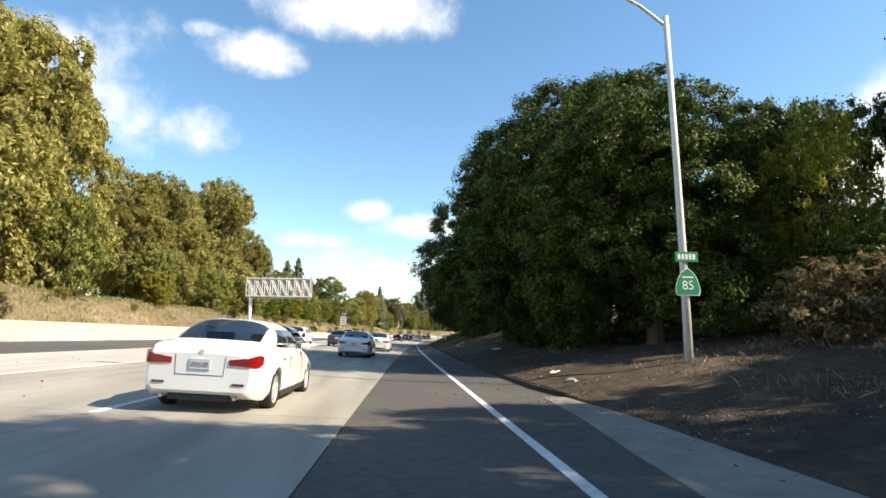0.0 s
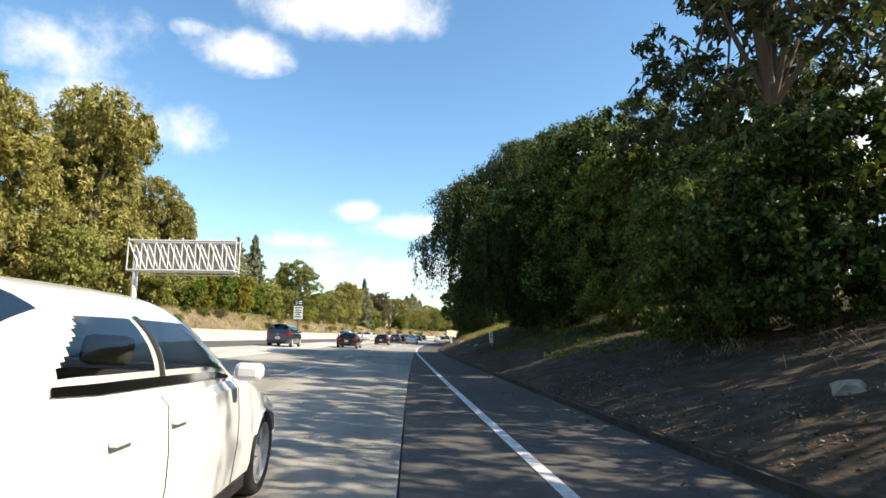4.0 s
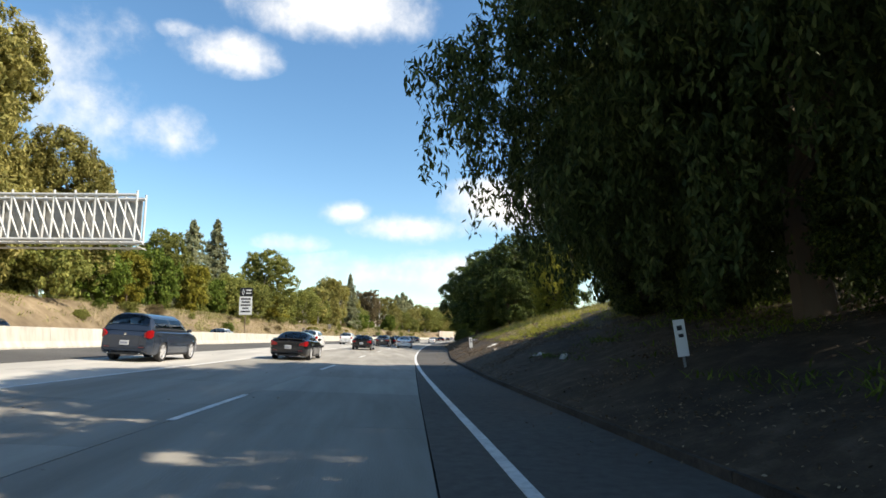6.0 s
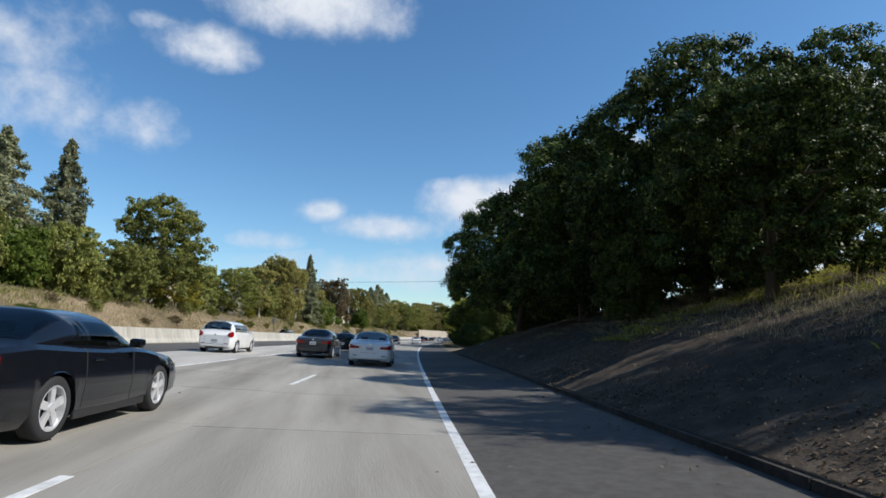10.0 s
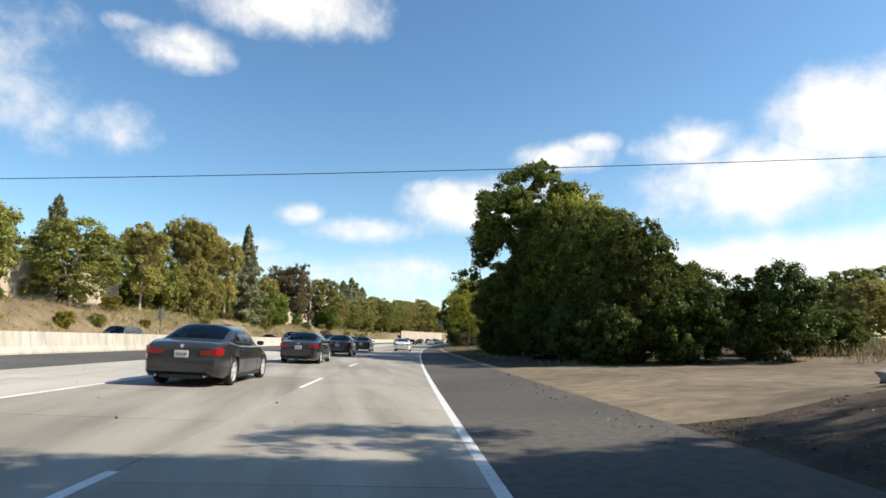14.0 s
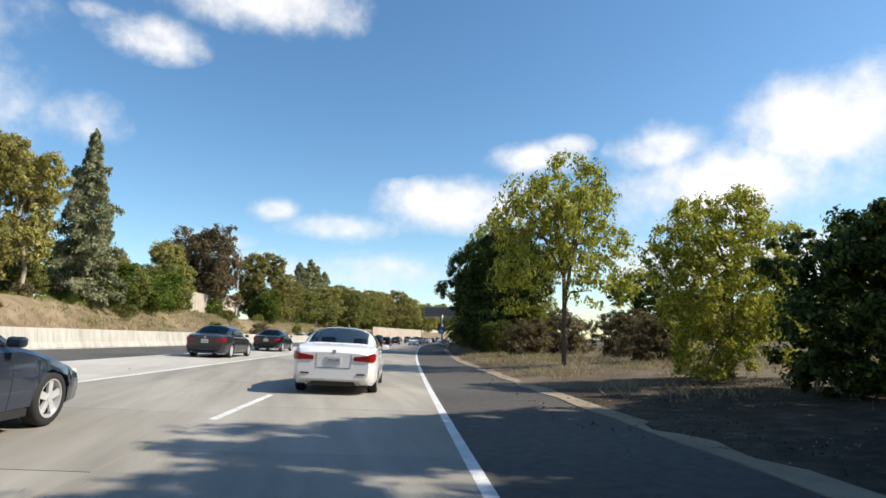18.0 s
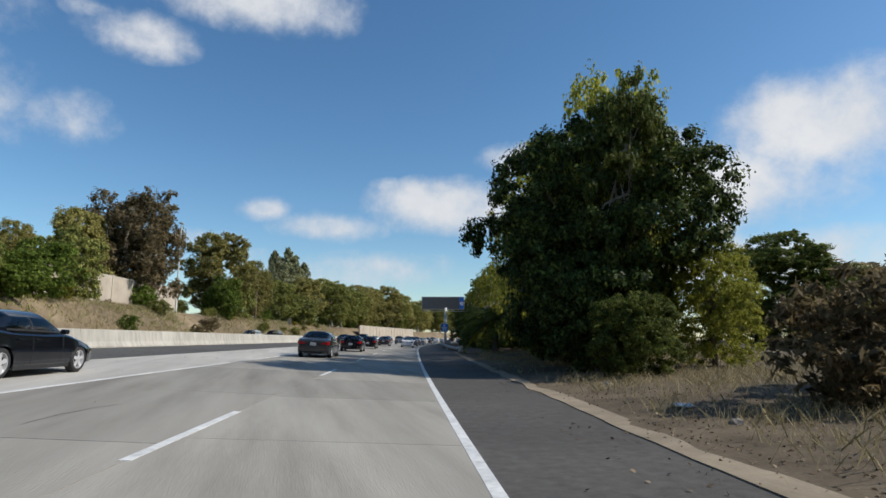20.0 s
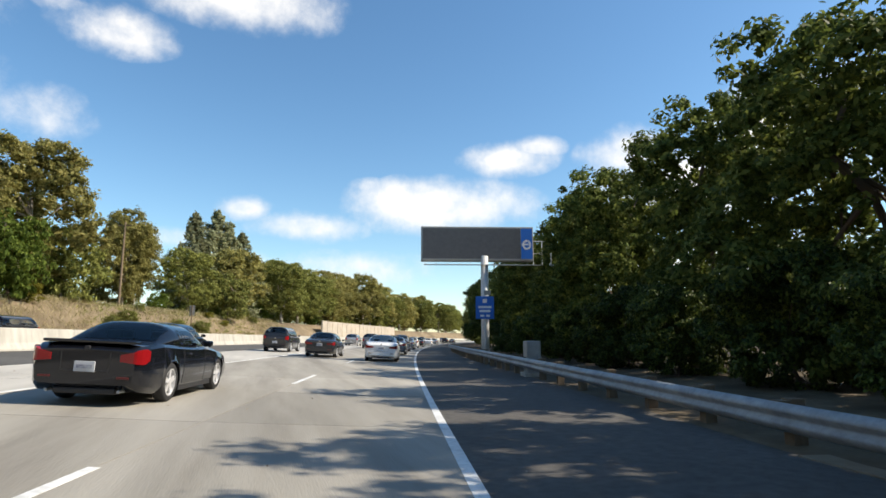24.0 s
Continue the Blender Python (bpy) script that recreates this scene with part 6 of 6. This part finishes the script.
def wooden_pole(s, off, tall):
    top = tagged(new("utility_pole"), "weathered wooden utility pole with a crossarm", "utility pole", "utility poles")
    bm = bmesh.new()
    tube(bm, [(0, 0, -0.5), (0, 0, tall)], [0.16, 0.11], 10)
    part("pole", bm, MAT["wood"], top)
    bm = bmesh.new()
    box(bm, (-0.9, -0.06, tall - 0.5), (0.9, 0.06, tall - 0.38))
    part("crossarm", bm, MAT["wood"], top)
    place(top, s, off)


def back_sign(s, off, tall):
    top = tagged(new("road_sign"), "small road sign seen from behind on a wooden post", "road sign", "signs seen from behind")
    bm = bmesh.new()
    box(bm, (-0.05, -0.05, -0.4), (0.05, 0.05, tall), 0.005)
    part("post", bm, MAT["wood"], top)
    bm = bmesh.new()
    box(bm, (-0.40, 0.052, tall - 1.5), (0.40, 0.062, tall), 0.004)
    part("sign_back", bm, MAT["sign_back"], top)
    place(top, s, off)


route_lamp()
truss_sign()
message_sign()
carpool_sign()
marker_post(79.5, 5.25, -6)
marker_post(106.4, 4.2, -4)
marker_post(86, -31.2, 0)
guard_rail()
cabinet(195.5, 12.8, 1.33, 0.7, "grey metal control cabinet on the sandy clearing")
cabinet(326, 4.6, 1.2, 0.5, "small grey metal cabinet behind the guard rail")
tall_lamp(342.5, -37.7, 14.2, "tall pale street lamp on the far bank")
wooden_pole(197, -48, 3.6)
wooden_pole(191, 46, 10.2)
wooden_pole(380, -38, 11)
for s, off, tall in ((246, -33.5, 3.4), (392, -34, 3.6), (106, -33, 2.6), (214, -32, 2.6)):
    back_sign(s, off, tall)

bm = bmesh.new()
a, b = Vector((*spot(197, -48), height(197, -48) + 3.1)), Vector((*spot(191, 46), height(191, 46) + 9.7))
tube(bm, [a.lerp(b, k / 24) - Vector((0, 0, 0.8 * (1 - (2 * k / 24 - 1) ** 2))) for k in range(25)], [0.018] * 25, 5)
tagged(part("overhead_cable", bm, MAT["wire"]), "thin black overhead cable slung across the freeway", "cable")


# ---- sound walls on the far bank ----
def sound_wall(name, s0, s1, off, base, tall):
    top = tagged(new(name), "beige block sound wall on top of the far bank", "wall", kind="structure")
    s = s0
    while s < s1:
        verts = []
        for q in (s + 0.01, s + 4.86):
            for o in (off - 0.12, off + 0.12):
                x, y = spot(q, o)
                verts += [(x, y, base - 1), (x, y, base + tall)]
        ob = new("wall_panel", mesh_of("wall_panel", verts, [(0, 1, 3, 2), (4, 6, 7, 5), (0, 4, 5, 1), (2, 3, 7, 6), (1, 5, 7, 3)], MAT["stucco"]))
        ob.parent = top
        bm = bmesh.new()
        box(bm, (-0.2, -0.2, base - 1), (0.2, 0.2, base + tall + 0.1), 0.02, pose(*spot(s, off), 0, 0, 0, -math.degrees(heading(s))))
        part("pier", bm, MAT["stucco"], top)
        s += 4.87


sound_wall("wall_far", 202, 246, -42, 5.4, 4.6)
sound_wall("wall_far_second", 306, 345, -41, 5.4, 4.4)
sound_wall("wall_distant", 462, 545, -33.0, 2.2, 4.2)


# ---- grass, litter, stones ----
def blades(name, spots, tall, wide, each, seed, mat, label, spread=0.25, lean=0.35, category="grass"):
    """Tufts of narrow blades, one object."""
    rng = np.random.default_rng(seed)
    base = np.repeat(np.array(spots), each, axis=0)
    n = len(base)
    base[:, :2] += rng.normal(size=(n, 2)) * spread
    h = tall * rng.uniform(0.4, 1.2, size=(n, 1))
    a = rng.random(n) * math.tau
    side = np.stack([np.cos(a), np.sin(a), np.zeros(n)], axis=1) * wide * rng.uniform(0.6, 1.4, size=(n, 1))
    tip = base + np.concatenate([rng.normal(size=(n, 2)) * lean * h, h], axis=1)
    mid = (base + tip) / 2 + np.array((0, 0, 0.08)) * h
    verts = np.stack([base - side * 0.6, base + side * 0.6, mid + side, tip], axis=1).reshape(-1, 3)
    ob = new(name, leaf_mesh(name, verts, np.arange(4 * n).reshape(n, 4), MAT[mat]))
    tagged(ob, label, category, kind="stuff")


def scatter(n, s0, s1, o0, o1, seed, from_kerb=True, patch=None):
    rng = np.random.default_rng(seed)
    out = []
    while len(out) < n:
        s = rng.uniform(s0, s1)
        off = rng.uniform(o0, o1) + (kerb(s) if from_kerb else 0)
        if patch is not None and noise.noise(Vector((s * patch, off * patch, seed))) < rng.uniform(-0.25, 0.25):
            continue
        out.append(tuple(on_ground(s, off, -0.03)))
    return out


blades("dry_grass", scatter(1500, 90, 176, 0.9, 6, 11, patch=0.3), 0.09, 0.005, 26, 11, "litter", "short brown dead grass low on the bank", 0.2, 0.8)
blades("dry_grass", scatter(1300, 240, 300, 1.0, 14, 12, patch=0.25), 0.28, 0.007, 16, 12, "dry", "straw-coloured grass on the open verge", 0.25, 0.5)
blades("dry_grass", scatter(4500, 90, 150, 3.2, 22, 1, patch=0.12), 0.15, 0.005, 30, 1, "dry", "tall dry straw-coloured grass on the bank")
blades("dry_grass", scatter(170, 100, 132, 5.5, 14, 2, patch=0.2), 0.6, 0.010, 14, 2, "euc", "tall green-grey weeds on the bank", 0.18, 0.12)
blades("ground_cover", scatter(2600, 92, 138, 3.0, 15, 3, patch=0.2), 0.13, 0.022, 16, 3, "lime", "low yellow-green ground cover on the bank", 0.3, 0.9)
blades("ground_cover", scatter(700, 62, 88, 1.8, 8, 4, patch=0.25), 0.13, 0.02, 14, 4, "green", "low green ground cover under the trees", 0.3, 0.9)
blades("dry_grass", scatter(900, -5, 62, 2.5, 14, 5, patch=0.15), 0.22, 0.006, 16, 5, "litter", "brown dead grass on the bank", 0.25, 0.6)
blades("dry_grass", scatter(900, 196, 306, 1.2, 9, 6, patch=0.2), 0.26, 0.007, 18, 6, "dry", "straw-coloured grass behind the verge", 0.25, 0.45)
blades("dry_grass", scatter(900, 176, 250, 14, 40, 7, patch=0.08), 0.7, 0.02, 12, 7, "dry", "straw-coloured grass at the clearing", 0.4, 0.3)
blades("dry_grass", scatter(11000, 20, 440, -39.5, -31.0, 8, False, 0.06), 0.55, 0.02, 10, 8, "dry", "dry grass on the far bank", 0.4, 0.4)
blades("ground_cover", scatter(2200, 20, 440, -40.5, -33.0, 9, False, 0.05), 0.40, 0.035, 14, 9, "olive", "low weeds on the far bank", 0.4, 0.6)


def leaf_litter(seed, n, s0, s1, o0, o1, size, label):
    rng = np.random.default_rng(seed)
    pts = np.array(scatter(n, s0, s1, o0, o1, seed, patch=0.3)) + (0, 0, 0.038)
    nn = rng.normal(size=pts.shape) * 0.45 + (0, 0, 1)
    verts, faces = quads(pts, nn, size, 1.8, rng)
    tagged(new("leaf_litter", leaf_mesh("leaf_litter", verts, faces, MAT["litter"])), label, "leaf litter", kind="stuff")


leaf_litter(41, 42000, -5, 80, 0.05, 8, 0.028, "brown fallen leaves under the oaks")
leaf_litter(42, 65000, 80, 178, 0.05, 8, 0.028, "brown fallen leaves on the bank")
leaf_litter(43, 20000, 196, 305, 0.1, 6, 0.028, "brown fallen leaves behind the verge")
leaf_litter(44, 1700, 0, 306, -1.0, 0.0, 0.034, "fallen leaves along the edge of the asphalt")


def road_debris(seed, n):
    rng = np.random.default_rng(seed)
    pts = np.array(scatter(n, 0, 330, -10.5, 3.0, seed, False)) + (0, 0, 0.042)
    verts, faces = quads(pts, rng.normal(size=pts.shape) * 0.3 + (0, 0, 1), 0.035, 1.6, rng)
    tagged(new("road_debris", leaf_mesh("road_debris", verts, faces, MAT["litter"])), "small dark specks and leaf scraps on the road", "debris", kind="stuff")


road_debris(46, 700)


def crack(s, off, length, across, seed):
    """A jagged dark crack in the concrete, along or across the lane."""
    rng = random.Random(seed)
    n = max(5, int(length / 0.3))
    verts, faces = [], []
    for i in range(n + 1):
        q = i / n * length
        w = 0.011 * (0.4 + rng.random()) * (0.15 if i in (0, n) else 1)
        jag = rng.uniform(-0.05, 0.05)
        for side in (-1, 1):
            a, o = (s + jag + side * w, off + q) if across else (s + q, off + jag + 0.15 * math.sin(q * 1.3 + seed) + side * w)
            x, y = spot(a, o)
            verts.append((x, y, 0.05 * min(max(-o, 0.0), 16.6) + 0.0045))
        if i:
            k = 2 * i
            faces.append((k - 2, k - 1, k + 1, k))
    ob = new("crack", mesh_of("crack", verts, faces, MAT["joint"]))
    ob.parent = road


rng = random.Random(12)
for k in range(90):
    across = rng.random() < 0.45
    lane = rng.choice((-10.6, -6.6, -2.6))
    crack(rng.uniform(4, 325), lane + (0.2 if across else rng.uniform(0.4, 2.6)), rng.uniform(1.2, 3.0) if across else rng.uniform(1.5, 6), across, k)


def stone(s, off, size, seed, mat="rock", name="stone", label="rough brown stone lying on the bank", flat=0.6, lift=0.0):
    rng = random.Random(seed)
    bm = bmesh.new()
    bmesh.ops.create_icosphere(bm, subdivisions=2, radius=size)
    for v in bm.verts:
        v.co *= 1 + noise.noise(v.co * 1.6 / size + Vector((seed, 0, 0))) * 0.45
        v.co.z *= flat
    ob = part(name, bm, MAT[mat], smooth=False)
    tagged(ob, label, name, name + "s")
    ob.matrix_world = pose(*on_ground(s, off, lift), 0, 0, rng.random() * 360)


for k, (s, off, size) in enumerate(((178.5, 8.2, 0.35), (179.5, 9.0, 0.45), (177.5, 7.4, 0.25), (180.2, 10.2, 0.3), (178, 10.5, 0.5), (52, 5.4, 0.16), (53.5, 5.9, 0.2), (47, 5.5, 0.14), (98, 4.6, 0.13), (143, 5.0, 0.16), (150, 5.6, 0.13), (16.5, 5.7, 0.16), (266, 5.2, 0.15), (259, 4.6, 0.12), (296, 6.1, 0.16))):
    stone(s, off, size, k)


def scrap(s, off, w, l, turn, seed):
    """A crumpled pale sheet of litter."""
    bm = bmesh.new()
    g = [[bm.verts.new(((i / 5 - 0.5) * w, (j / 5 - 0.5) * l, 0.035 + 0.05 * noise.noise(Vector((i * 0.7, j * 0.7, seed))))) for j in range(6)] for i in range(6)]
    for i in range(5):
        for j in range(5):
            bm.faces.new((g[i][j], g[i + 1][j], g[i + 1][j + 1], g[i][j + 1]))
    ext = bmesh.ops.extrude_face_region(bm, geom=bm.faces[:])
    bmesh.ops.translate(bm, vec=(0, 0, -0.01), verts=[v for v in ext["geom"] if isinstance(v, bmesh.types.BMVert)])
    ob = tagged(part("paper_scrap", bm, MAT["paper"]), "crumpled pale scrap of litter on the bank", "litter", "litter scraps")
    slope = (height(s, off + 0.3) - height(s, off - 0.3)) / 0.6
    ob.matrix_world = pose(*on_ground(s, off, 0.02), 0, -math.degrees(math.atan(slope)), turn)


for k, (s, off, w, l, turn) in enumerate(((88.4, 4.7, 0.3, 0.25, 20), (86.5, 5.0, 0.4, 0.18, 60), (102.0, 5.0, 0.55, 0.45, 10), (34.5, 6.4, 0.5, 0.5, 40), (124.5, 6.0, 0.5, 0.3, 80), (163, 5.6, 0.25, 0.18, 15), (9.5, 8.3, 0.3, 0.35, 5), (261, 4.8, 0.4, 0.3, 70), (18.5, 5.8, 0.3, 0.14, 30))):
    scrap(s, off, w, l, turn, k)


# ---- feather palm beside the verge ----
def palm(s, off, trunk_h, reach):
    top = tagged(new("palm_tree"), "feather palm with arching green and yellow fronds", "palm tree", "roadside trees")
    bm = bmesh.new()
    tube(bm, [(0, 0, -0.3), (0.05, 0, trunk_h * 0.5), (0, 0.03, trunk_h)], [0.26, 0.22, 0.30], 10)
    trunk = part("trunk", bm, MAT["bark"], top)
    rng = np.random.default_rng(91)
    bm = bmesh.new()
    for k in range(40):  # stubs of old fronds
        a, z = k * 2.4, trunk_h * (0.25 + 0.72 * k / 40)
        d = Vector((math.cos(a), math.sin(a), 0))
        tube(bm, [d * 0.18 + Vector((0, 0, z)), d * 0.36 + Vector((0, 0, z + 0.16))], [0.05, 0.02], 5)
    part("frond_stub", bm, MAT["bark"], trunk)
    for k in range(44):
        a = k * 2.4 + rng.normal() * 0.15
        up = 1.35 - 1.9 * (k / 44)
        long = reach * rng.uniform(0.85, 1.1)
        d = Vector((math.cos(a), math.sin(a), 0))
        n = 16
        spine = [Vector((0, 0, trunk_h)) + d * long * (i / n) * math.cos(up * 0.62) + Vector((0, 0, long * (math.sin(up) * (i / n) - 0.62 * (i / n) ** 2))) for i in range(n + 1)]
        bm = bmesh.new()
        tube(bm, spine[::2], [0.030, 0.026, 0.022, 0.018, 0.014, 0.011, 0.008, 0.006, 0.003], 5)
        frond = part("frond", bm, MAT["palm"], top)
        verts, faces = [], []
        side = Vector((-d.y, d.x, 0))
        for i in range(2, n):
            for sub in range(4):
                p = spine[i].lerp(spine[i + 1], sub / 4)
                for sx in (-1, 1):
                    ll = long * 0.20 * math.sin(math.pi * (0.10 + 0.82 * i / n))
                    tip = p + side * sx * ll * 0.8 + d * ll * 0.6 + Vector((0, 0, -ll * rng.uniform(0.05, 0.5)))
                    m = (p + tip) / 2 + Vector((0, 0, ll * 0.10))
                    w = d * 0.026
                    j = len(verts)
                    verts += [p - w * 0.5, p + w * 0.5, m + w, tip]
                    faces.append((j, j + 1, j + 2, j + 3))
        ob = new("frond_blade", mesh_of("frond_blade", verts, faces, MAT["yellow" if up < -0.2 and k % 2 else "palm"]))
        ob.parent = frond
    place(top, s, off)


palm(299.8, 7.1, 2.7, 3.3)
